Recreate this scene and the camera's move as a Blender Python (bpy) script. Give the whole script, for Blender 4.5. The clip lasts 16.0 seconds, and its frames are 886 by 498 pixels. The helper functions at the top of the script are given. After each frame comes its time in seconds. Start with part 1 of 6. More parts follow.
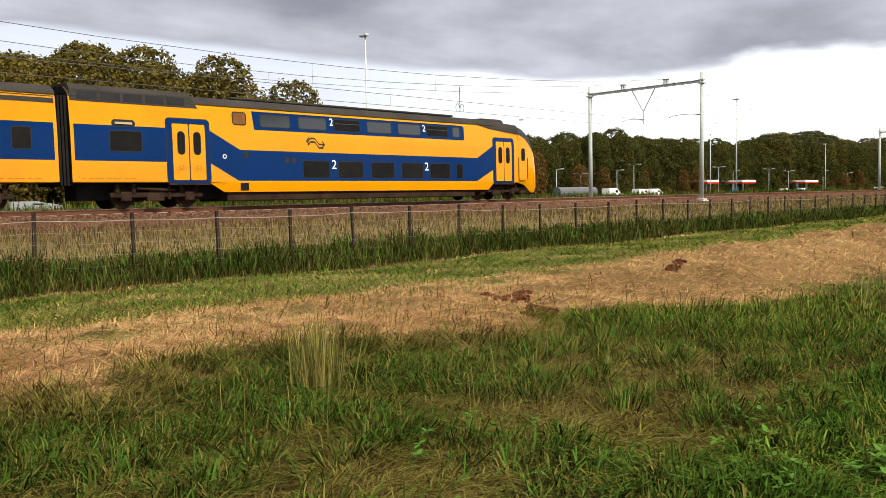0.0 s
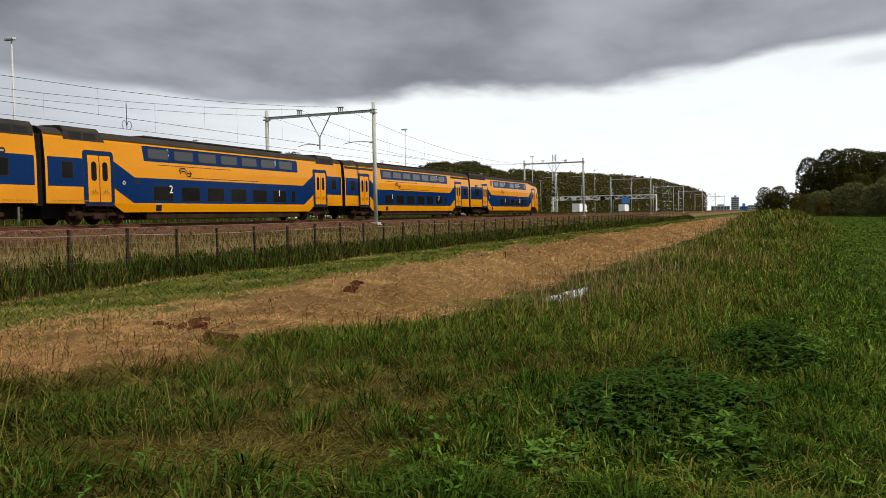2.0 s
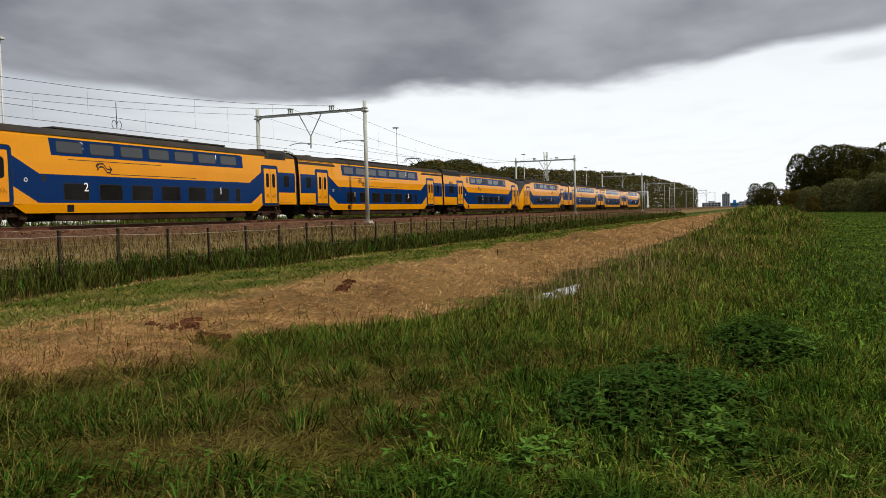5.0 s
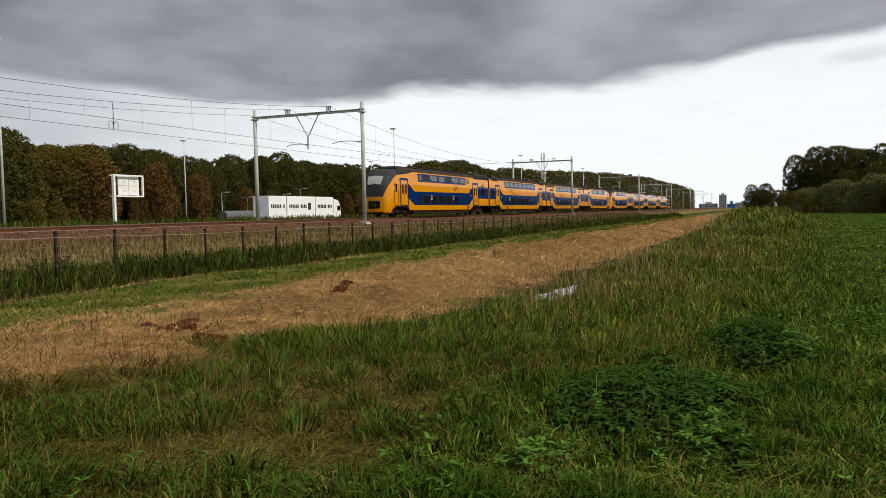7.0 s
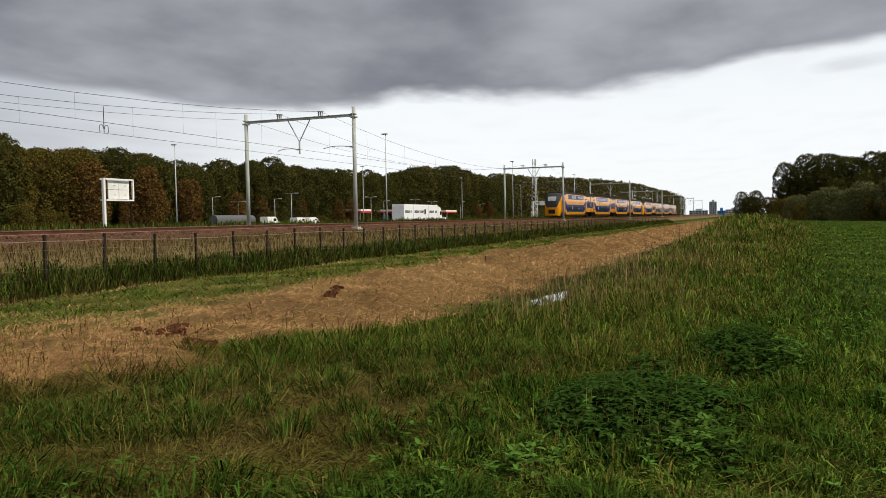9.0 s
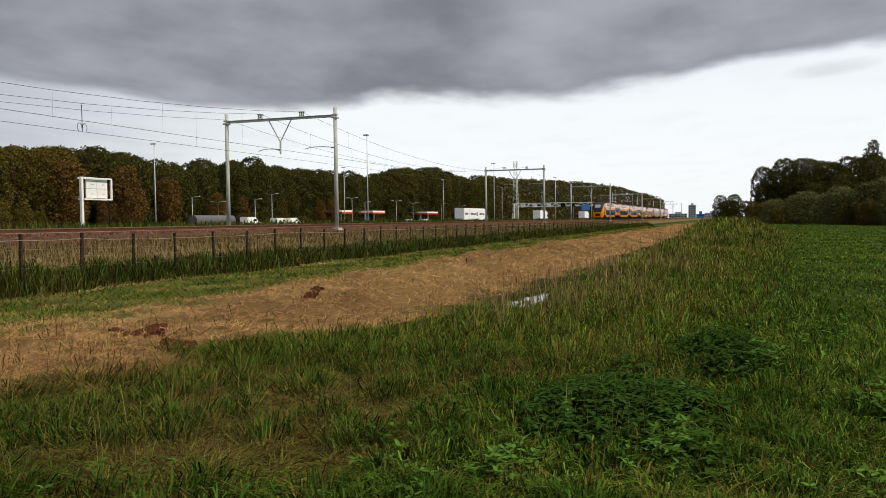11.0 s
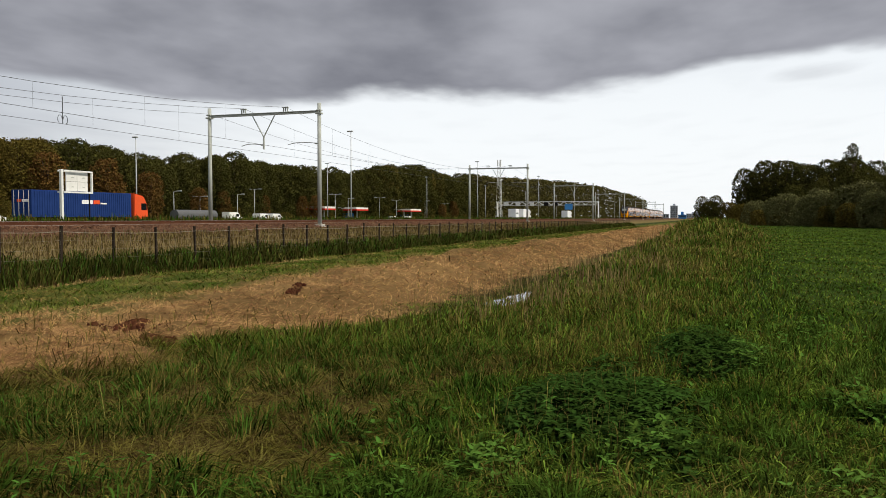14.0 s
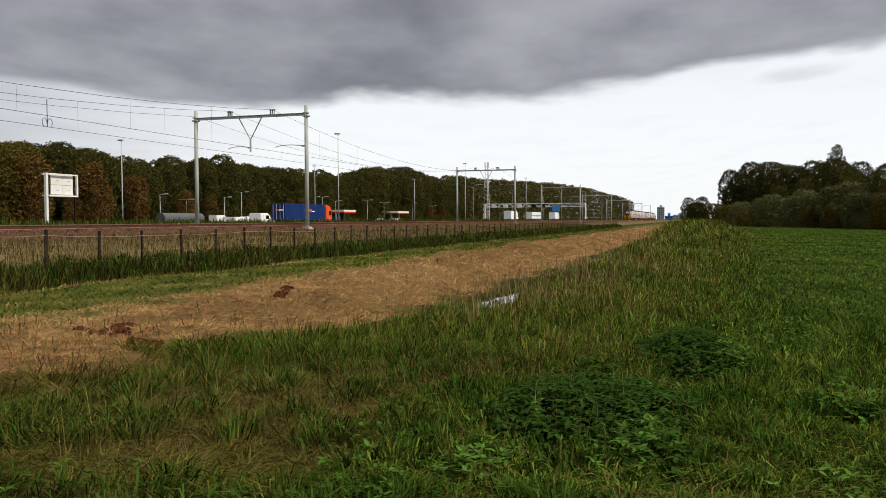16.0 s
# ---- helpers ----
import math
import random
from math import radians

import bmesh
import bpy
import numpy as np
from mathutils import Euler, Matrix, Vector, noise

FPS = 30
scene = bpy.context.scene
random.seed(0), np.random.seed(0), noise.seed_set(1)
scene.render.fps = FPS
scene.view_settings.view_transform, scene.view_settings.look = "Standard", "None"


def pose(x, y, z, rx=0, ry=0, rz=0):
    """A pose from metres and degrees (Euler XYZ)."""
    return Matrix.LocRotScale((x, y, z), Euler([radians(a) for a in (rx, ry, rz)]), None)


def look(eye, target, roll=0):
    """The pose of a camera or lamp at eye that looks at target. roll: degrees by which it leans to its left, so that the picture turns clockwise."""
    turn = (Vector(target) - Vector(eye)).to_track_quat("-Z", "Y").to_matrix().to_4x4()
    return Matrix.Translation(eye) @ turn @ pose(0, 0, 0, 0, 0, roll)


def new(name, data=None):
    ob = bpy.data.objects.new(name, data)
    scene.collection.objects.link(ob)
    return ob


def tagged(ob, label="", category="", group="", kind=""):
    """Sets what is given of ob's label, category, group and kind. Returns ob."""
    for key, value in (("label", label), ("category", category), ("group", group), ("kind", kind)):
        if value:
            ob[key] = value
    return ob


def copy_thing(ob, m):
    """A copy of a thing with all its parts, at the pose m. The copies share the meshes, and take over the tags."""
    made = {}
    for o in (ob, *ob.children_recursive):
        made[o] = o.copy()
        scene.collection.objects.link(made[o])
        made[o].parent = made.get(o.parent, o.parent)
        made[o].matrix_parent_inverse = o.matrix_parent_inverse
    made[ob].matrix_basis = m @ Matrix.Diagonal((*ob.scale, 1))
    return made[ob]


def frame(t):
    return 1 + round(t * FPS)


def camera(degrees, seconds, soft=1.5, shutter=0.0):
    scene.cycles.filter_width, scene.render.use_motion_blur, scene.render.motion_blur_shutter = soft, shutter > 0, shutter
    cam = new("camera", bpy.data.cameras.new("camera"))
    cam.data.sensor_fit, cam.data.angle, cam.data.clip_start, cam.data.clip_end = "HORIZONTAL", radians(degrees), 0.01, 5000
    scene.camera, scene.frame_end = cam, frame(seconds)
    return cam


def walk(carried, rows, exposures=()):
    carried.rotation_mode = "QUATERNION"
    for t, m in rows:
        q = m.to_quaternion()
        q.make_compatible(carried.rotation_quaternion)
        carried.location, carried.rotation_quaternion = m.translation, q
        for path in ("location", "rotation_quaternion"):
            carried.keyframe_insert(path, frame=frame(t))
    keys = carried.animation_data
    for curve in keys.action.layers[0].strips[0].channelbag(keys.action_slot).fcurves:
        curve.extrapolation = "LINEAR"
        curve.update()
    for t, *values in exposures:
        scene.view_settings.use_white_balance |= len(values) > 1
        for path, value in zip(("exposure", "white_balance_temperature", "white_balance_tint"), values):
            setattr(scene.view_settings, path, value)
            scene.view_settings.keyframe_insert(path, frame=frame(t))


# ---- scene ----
cam = camera(58.0, 16.0, soft=0.75)
EYE = (0.0, 0.0, 1.6)
# x runs along the railway, y across it, z up; turn, pitch and roll of a hand-held pan on the spot
ROWS = [
    (0.0, -44.667, -3.706, 1.173),
    (0.5, -59.649, -3.400, 0.967),
    (1.0, -64.908, -3.169, 0.788),
    (1.5, -66.519, -2.704, 0.892),
    (2.0, -67.372, -2.449, 0.990),
    (2.5, -67.754, -2.481, 1.155),
    (3.0, -67.829, -2.524, 1.221),
    (3.5, -67.867, -2.532, 1.205),
    (4.0, -67.864, -2.558, 1.296),
    (6.5, -68.094, -2.574, 1.312),
    (7.0, -68.153, -2.532, 1.314),
    (7.5, -68.231, -2.482, 1.326),
    (8.0, -68.388, -2.370, 1.228),
    (8.5, -68.568, -2.237, 1.141),
    (9.0, -68.778, -2.151, 1.041),
    (11.5, -70.380, -2.069, 0.500),
    (12.0, -70.556, -2.092, 0.281),
    (12.5, -70.794, -2.123, 0.110),
    (13.0, -70.992, -2.182, -0.056),
    (13.5, -71.210, -2.214, -0.076),
    (14.0, -71.325, -2.236, -0.026),
    (14.5, -71.602, -2.137, 0.029),
    (15.0, -71.848, -2.179, 0.082),
    (15.5, -72.076, -2.123, 0.149),
    (16.0, -72.204, -2.085, 0.200)
]
walk(cam, [(t, pose(*EYE, 90 + pitch, roll, yaw)) for t, yaw, pitch, roll in ROWS],
     [(0.0, 0.72), (0.5, 0.46), (1.0, 0.2), (1.5, 0.05), (2.5, -0.05), (16.0, -0.1)])

# ---- sky and sun ----
SUN_EL, SUN_AZ = 46.0, -95.0


def build_world():
    w = bpy.data.worlds.new("overcast_sky")
    scene.world = w
    w.use_nodes = True
    nt = w.node_tree
    N, Lk = nt.nodes, nt.links
    N.clear()

    def node(kind, **kw):
        n = N.new(kind)
        for k, v in kw.items():
            n.inputs[k].default_value = v
        return n

    def math_(op, a, b=None, c=None):
        n = N.new("ShaderNodeMath")
        n.operation = op
        for i, v in enumerate((a, b, c)):
            if v is None:
                continue
            if isinstance(v, (int, float)):
                n.inputs[i].default_value = v
            else:
                Lk.new(v, n.inputs[i])
        return n.outputs[0]

    def step(v, lo, hi):
        n = N.new("ShaderNodeMapRange")
        n.interpolation_type = "SMOOTHSTEP"
        Lk.new(v, n.inputs[0])
        n.inputs[1].default_value, n.inputs[2].default_value = lo, hi
        return n.outputs[0]

    def mix(f, a, b):
        n = N.new("ShaderNodeMix")
        n.data_type = "RGBA"
        Lk.new(f, n.inputs[0])
        for i, v in ((6, a), (7, b)):
            if isinstance(v, tuple):
                n.inputs[i].default_value = (*v, 1)
            else:
                Lk.new(v, n.inputs[i])
        return n.outputs[2]

    tc = N.new("ShaderNodeTexCoord")
    sep = N.new("ShaderNodeSeparateXYZ")
    Lk.new(tc.outputs["Generated"], sep.inputs[0])
    dx, dy, dz = sep.outputs
    h = math_("MAXIMUM", math_("ADD", dz, 0.012), 0.02)
    px, py = math_("DIVIDE", dx, h), math_("DIVIDE", dy, h)
    # plan of the cloud bank: u along its length, v across
    u = math_("ADD", math_("MULTIPLY", px, 0.956), math_("MULTIPLY", py, 0.292))
    v = math_("SUBTRACT", math_("MULTIPLY", py, 0.956), math_("MULTIPLY", px, 0.292))
    comb = N.new("ShaderNodeCombineXYZ")
    Lk.new(math_("MULTIPLY", u, 0.55), comb.inputs[0])
    Lk.new(v, comb.inputs[1])
    n1 = node("ShaderNodeTexNoise", Scale=0.7, Detail=6.0, Roughness=0.55)
    n2 = node("ShaderNodeTexNoise", Scale=1.5, Detail=6.0, Roughness=0.5)
    Lk.new(comb.outputs[0], n1.inputs["Vector"])
    Lk.new(comb.outputs[0], n2.inputs["Vector"])
    n3 = node("ShaderNodeTexNoise", Scale=4.5, Detail=4.0, Roughness=0.5)
    swell = N.new("ShaderNodeMapping")
    swell.inputs["Scale"].default_value = (1.0, 1.0, 2.4)
    Lk.new(tc.outputs["Generated"], swell.inputs[0])
    Lk.new(swell.outputs[0], n3.inputs["Vector"])
    # the bank's far edge bows outwards; its near side reaches back overhead
    vc = math_("SUBTRACT", v, 1.1)
    bow = math_("MULTIPLY_ADD", math_("GREATER_THAN", vc, 0.0), 0.26, 0.22)
    rim = math_("SUBTRACT", 6.45, math_("MULTIPLY", bow, math_("MULTIPLY", vc, vc)))
    body = math_("DIVIDE", math_("SUBTRACT", rim, u), 2.5)
    body = math_("MINIMUM", math_("MINIMUM", body, math_("DIVIDE", math_("ADD", u, 4.0), 2.5)), 1.0)
    wob = math_("MULTIPLY", math_("SUBTRACT", n1.outputs[0], 0.5), 0.5)
    wob2 = math_("MULTIPLY", math_("SUBTRACT", n2.outputs[0], 0.5), 0.5)
    wob3 = math_("MULTIPLY", math_("SUBTRACT", n3.outputs[0], 0.5), 1.3)
    cover = step(math_("ADD", math_("ADD", math_("ADD", body, wob), wob2), wob3), -0.2, 0.2)
    # a small loose wisp beyond the bank
    wu, wv = math_("DIVIDE", math_("SUBTRACT", u, 5.3), 0.45), math_("DIVIDE", math_("ADD", v, 2.2), 0.35)
    wisp = math_("SUBTRACT", math_("SUBTRACT", 1.0, math_("MULTIPLY", wu, wu)), math_("MULTIPLY", wv, wv))
    wisp = step(math_("MULTIPLY_ADD", math_("SUBTRACT", n2.outputs[0], 0.5), 4.0, wisp), 0.0, 1.6)
    cover = math_("MAXIMUM", cover, math_("MULTIPLY", wisp, 0.3))
    # the open sky, whiter towards the brightest part of the horizon, under a thin veil of cloud
    sky = N.new("ShaderNodeTexSky")
    sky.sky_type = "NISHITA"
    sky.sun_disc = False
    sky.sun_elevation, sky.sun_rotation = radians(SUN_EL), radians(90 - SUN_AZ)
    skyc = N.new("ShaderNodeVectorMath")
    skyc.operation = "SCALE"
    Lk.new(sky.outputs[0], skyc.inputs[0])
    skyc.inputs[3].default_value = 0.12
    bright = step(math_("SUBTRACT", math_("MULTIPLY", dx, 0.62), math_("MULTIPLY", dy, 0.78)), -0.3, 0.25)
    bright = math_("ADD", bright, math_("MULTIPLY", math_("SUBTRACT", n2.outputs[0], 0.5), 0.4))
    clampn = N.new("ShaderNodeClamp")
    Lk.new(bright, clampn.inputs[0])
    bright = clampn.outputs[0]
    veil = mix(bright, (0.53, 0.545, 0.59), (1.05, 1.08, 1.10))
    thin = math_("MULTIPLY_ADD", step(dz, 0.05, 0.5), -0.35, 0.93)
    open_sky = mix(thin, skyc.outputs[0], veil)
    dark = mix(step(math_("ADD", math_("ADD", math_("MULTIPLY", n2.outputs[0], 0.45), math_("MULTIPLY", n1.outputs[0], 0.5)), n3.outputs[0]), 0.62, 1.4), (0.185, 0.192, 0.228), (0.46, 0.47, 0.52))
    # the bank thins towards the zenith
    high = mix(step(dz, 0.28, 0.6), dark, (0.68, 0.69, 0.71))
    col = mix(cover, open_sky, high)
    bg = N.new("ShaderNodeBackground")
    Lk.new(col, bg.inputs[0])
    bg.inputs[1].default_value = 1.0
    out = N.new("ShaderNodeOutputWorld")
    Lk.new(bg.outputs[0], out.inputs[0])


build_world()
sun_data = bpy.data.lights.new("sun", "SUN")
sun_data.energy, sun_data.angle, sun_data.color = 3.9, radians(5), (1.0, 0.92, 0.78)
sun = new("sun", sun_data)
sun.matrix_world = look((0, 0, 0), (-math.cos(radians(SUN_EL)) * math.cos(radians(SUN_AZ)),
                                    -math.cos(radians(SUN_EL)) * math.sin(radians(SUN_AZ)), -math.sin(radians(SUN_EL))))


# ---- materials ----
def mat(name, col, col2=None, rough=0.7, metal=0.0, scale=3.0, fine=40.0, bump=0.15, spread=0.0, island=False, spec=0.0, stretch=(1, 1, 1), depth=0.01):
    """A surface of two tones mixed by coarse and fine noise, with relief; spread: how far pieces differ in brightness."""
    m = bpy.data.materials.new(name)
    m.use_nodes = True
    nt = m.node_tree
    N, Lk = nt.nodes, nt.links
    b = N["Principled BSDF"]
    b.inputs["Roughness"].default_value, b.inputs["Metallic"].default_value = rough, metal
    b.inputs["Specular IOR Level"].default_value = spec
    col2 = col2 or tuple(c * 0.8 for c in col)
    tc = N.new("ShaderNodeTexCoord")
    mp = N.new("ShaderNodeMapping")
    mp.inputs["Scale"].default_value = stretch
    Lk.new(tc.outputs["Object"], mp.inputs[0])
    n1, n2 = N.new("ShaderNodeTexNoise"), N.new("ShaderNodeTexNoise")
    for n, s in ((n1, scale), (n2, fine)):
        n.inputs["Scale"].default_value = s
        n.inputs["Detail"].default_value = 4
        Lk.new(mp.outputs[0], n.inputs["Vector"])
    add = N.new("ShaderNodeMath")
    add.operation = "MULTIPLY_ADD"
    Lk.new(n2.outputs[0], add.inputs[0])
    add.inputs[1].default_value = 0.5
    Lk.new(n1.outputs[0], add.inputs[2])
    mr = N.new("ShaderNodeMapRange")
    Lk.new(add.outputs[0], mr.inputs[0])
    mr.inputs[1].default_value, mr.inputs[2].default_value = 0.5, 1.0
    mx = N.new("ShaderNodeMix")
    mx.data_type = "RGBA"
    Lk.new(mr.outputs[0], mx.inputs[0])
    mx.inputs[6].default_value, mx.inputs[7].default_value = (*col, 1), (*col2, 1)
    last = mx.outputs[2]
    if spread:
        if island:
            rnd = N.new("ShaderNodeNewGeometry").outputs["Random Per Island"]
        else:
            rnd = N.new("ShaderNodeObjectInfo").outputs["Random"]
        r2 = N.new("ShaderNodeMapRange")
        Lk.new(rnd, r2.inputs[0])
        r2.inputs[3].default_value, r2.inputs[4].default_value = 1 - spread, 1 + spread
        hs = N.new("ShaderNodeHueSaturation")
        Lk.new(last, hs.inputs["Color"])
        Lk.new(r2.outputs[0], hs.inputs["Value"])
        r3 = N.new("ShaderNodeMapRange")
        Lk.new(rnd, r3.inputs[0])
        r3.inputs[3].default_value, r3.inputs[4].default_value = 0.5 - 0.05 * spread, 0.5 + 0.01 * spread
        Lk.new(r3.outputs[0], hs.inputs["Hue"])
        last = hs.outputs[0]
    Lk.new(last, b.inputs["Base Color"])
    if bump:
        bp = N.new("ShaderNodeBump")
        bp.inputs["Strength"].default_value, bp.inputs["Distance"].default_value = bump, depth
        Lk.new(n2.outputs[0], bp.inputs["Height"])
        Lk.new(bp.outputs[0], b.inputs["Normal"])
    return m


def leafy(name, a, b, spread=0.35):
    """Blades and leaves: two tones, each leaf differing, with light passing through."""
    m = mat(name, a, b, rough=0.5, scale=0.35, fine=3.0, bump=0.0, spread=spread, island=True, spec=0.0)
    nt = m.node_tree
    p = nt.nodes["Principled BSDF"]
    tr = nt.nodes.new("ShaderNodeBsdfTranslucent")
    ms = nt.nodes.new("ShaderNodeMixShader")
    ms.inputs[0].default_value = 0.2
    src = p.inputs["Base Color"].links[0].from_socket
    nt.links.new(src, tr.inputs[0])
    nt.links.new(p.outputs[0], ms.inputs[1])
    nt.links.new(tr.outputs[0], ms.inputs[2])
    nt.links.new(ms.outputs[0], nt.nodes["Material Output"].inputs[0])
    return m


M = {}
M["steel"] = mat("galvanised_steel", (0.46, 0.48, 0.45), (0.33, 0.35, 0.32), 0.6, 0.0, 1.5, 30)
M["steel_light"] = mat("light_grey_steel", (0.55, 0.56, 0.55), (0.42, 0.43, 0.42), 0.5, 0.2, 1.5, 30)
M["white_paint"] = mat("white_paint", (0.8, 0.8, 0.78), (0.66, 0.66, 0.63), 0.45, 0, 1.2, 25, 0.05)
M["wire"] = mat("weathered_copper_wire", (0.06, 0.065, 0.065), (0.1, 0.1, 0.1), 0.6, 0.4)
M["post"] = mat("dark_stained_post", (0.018, 0.014, 0.011), (0.045, 0.034, 0.025), 0.8, 0, 5, 50)
M["fence_wire"] = mat("fence_wire", (0.30, 0.28, 0.22), (0.2, 0.18, 0.14), 0.6, 0.3)
M["rail"] = mat("rusty_rail", (0.085, 0.035, 0.02), (0.14, 0.06, 0.035), 0.7, 0.3, 2, 40)
M["railhead"] = mat("worn_rail_head", (0.4, 0.38, 0.36), (0.3, 0.27, 0.25), 0.3, 0.9, 2, 40)
M["sleeper"] = mat("concrete_sleeper", (0.30, 0.26, 0.22), (0.2, 0.16, 0.13), 0.9, 0, 4, 60, spread=0.2)
M["stone"] = mat("ballast_stone", (0.07, 0.037, 0.021), (0.135, 0.077, 0.046), 0.9, 0, 1.0, 12, 0.3, spread=0.4, island=True)
M["concrete"] = mat("concrete", (0.45, 0.43, 0.39), (0.33, 0.31, 0.28), 0.85, 0, 3, 50)
M["asphalt"] = mat("asphalt", (0.055, 0.055, 0.058), (0.08, 0.08, 0.08), 0.9, 0, 0.5, 60)
M["bark"] = mat("bark", (0.10, 0.075, 0.05), (0.05, 0.04, 0.03), 0.9, 0, 3, 30, 0.4)
M["black"] = mat("black_rubber", (0.012, 0.012, 0.012), (0.02, 0.02, 0.02), 0.7)


# ---- small building helpers ----
def mesh_from(name, verts, faces, material, smooth=False):
    me = bpy.data.meshes.new(name)
    me.from_pydata(verts, [], faces)
    me.materials.append(material)
    if smooth:
        me.polygons.foreach_set("use_smooth", [True] * len(me.polygons))
    return me


def part(name, bm, material, parent=None, label="", smooth=False):
    """Links a bmesh as one mesh object under a thing or a part."""
    me = bpy.data.meshes.new(name)
    bmesh.ops.recalc_face_normals(bm, faces=bm.faces[:])
    bm.to_mesh(me)
    bm.free()
    me.materials.append(material)
    if smooth:
        me.polygons.foreach_set("use_smooth", [True] * len(me.polygons))
    ob = new(name, me)
    if parent:
        ob.parent = parent
    if label:
        tagged(ob, label)
    return ob


def box(bm, x0, x1, y0, y1, z0, z1, bev=0.0):
    vs = [bm.verts.new(p) for p in ((x0, y0, z0), (x1, y0, z0), (x1, y1, z0), (x0, y1, z0), (x0, y0, z1), (x1, y0, z1), (x1, y1, z1), (x0, y1, z1))]
    fs = [bm.faces.new([vs[i] for i in q]) for q in ((0, 3, 2, 1), (4, 5, 6, 7), (0, 1, 5, 4), (1, 2, 6, 5), (2, 3, 7, 6), (3, 0, 4, 7))]
    if bev:
        es = {e for f in fs for e in f.edges}
        bmesh.ops.bevel(bm, geom=list(es), offset=bev, segments=2, affect="EDGES", profile=0.5)
    return bm


def rod(bm, a, b, r0, r1=None, sides=8):
    """A tapered round bar from a to b."""
    a, b = Vector(a), Vector(b)
    r1 = r0 if r1 is None else r1
    ax = (b - a).normalized()
    s = ax.orthogonal().normalized()
    t = ax.cross(s)
    rings = []
    for c, r in ((a, r0), (b, r1)):
        rings.append([bm.verts.new(c + r * (math.cos(k * 2 * math.pi / sides) * s + math.sin(k * 2 * math.pi / sides) * t)) for k in range(sides)])
    for k in range(sides):
        bm.faces.new((rings[0][k], rings[0][(k + 1) % sides], rings[1][(k + 1) % sides], rings[1][k]))
    bm.faces.new(rings[0][::-1])
    bm.faces.new(rings[1])
    return bm


def B():
    return bmesh.new()


def thing(name, label, category, group="", at=(0, 0, 0), turn=0):
    e = new(name)
    e.matrix_world = pose(*at, 0, 0, turn)
    return tagged(e, label, category, group)


# ---- ground ----
def wave(x, y, s, seed):
    """Smooth uneven field, about -1 to 1, waves about s metres long."""
    r = np.random.RandomState(seed)
    v = np.zeros_like(x, dtype=float)
    for _ in range(7):
        a, k, p = r.uniform(0, 2 * math.pi), r.uniform(0.6, 1.7) * 2 * math.pi / s, r.uniform(0, 2 * math.pi)
        v += np.sin(k * (x * math.cos(a) + y * math.sin(a)) + p)
    return v / 3.5


PROFILE_Y = [-3000, -60, -4, -1, 3.0, 5.2, 6.5, 9.5, 10.5, 14.5, 15.6, 17.5, 19, 26.6, 28.4, 29.2, 38.0, 39.5, 41, 46, 49, 86, 95, 3000]
PROFILE_Z = [0.0, -0.05, -0.05, 0.0, 0.03, -0.06, 0.05, 0.06, 0.0, 0.0, -0.12, -0.15, 0.05, 0.75, 0.92, 1.16, 1.16, 0.9, 1.0, 1.05, 0.45, 0.45, 0.5, 0.5]


def ground_z(x, y):
    x, y = np.asarray(x, float), np.asarray(y, float)
    z = np.interp(y, PROFILE_Y, PROFILE_Z)
    near = np.exp(-(x / 90.0) ** 2)
    bank = np.clip((27 - y) / 3, 0, 1) * np.clip((y + 60) / 20, 0, 1)
    z = z + bank * (0.035 * wave(x, y, 6.0, 3) + 0.02 * wave(x, y, 1.7, 4))
    straw = np.clip((y - 5.4) / 0.8, 0, 1) * np.clip((10.4 - y) / 0.8, 0, 1)
    z = z + straw * (0.07 * wave(x, y, 2.2, 5) + 0.05 * wave(x, y, 0.8, 6) * near + 0.05)
    heap = np.exp(-((y - 7.6) / 1.5) ** 2) * np.clip((x - 10) / 5, 0, 1)
    z = z - 0.2 * np.exp(-((x - 15.4) / 1.5) ** 2 - ((y - 3.75) / 0.5) ** 2)
    return z + straw * heap * 0.24 * (1 + 0.6 * wave(x, y, 1.8, 8) + 0.25 * wave(x, y, 0.7, 9))


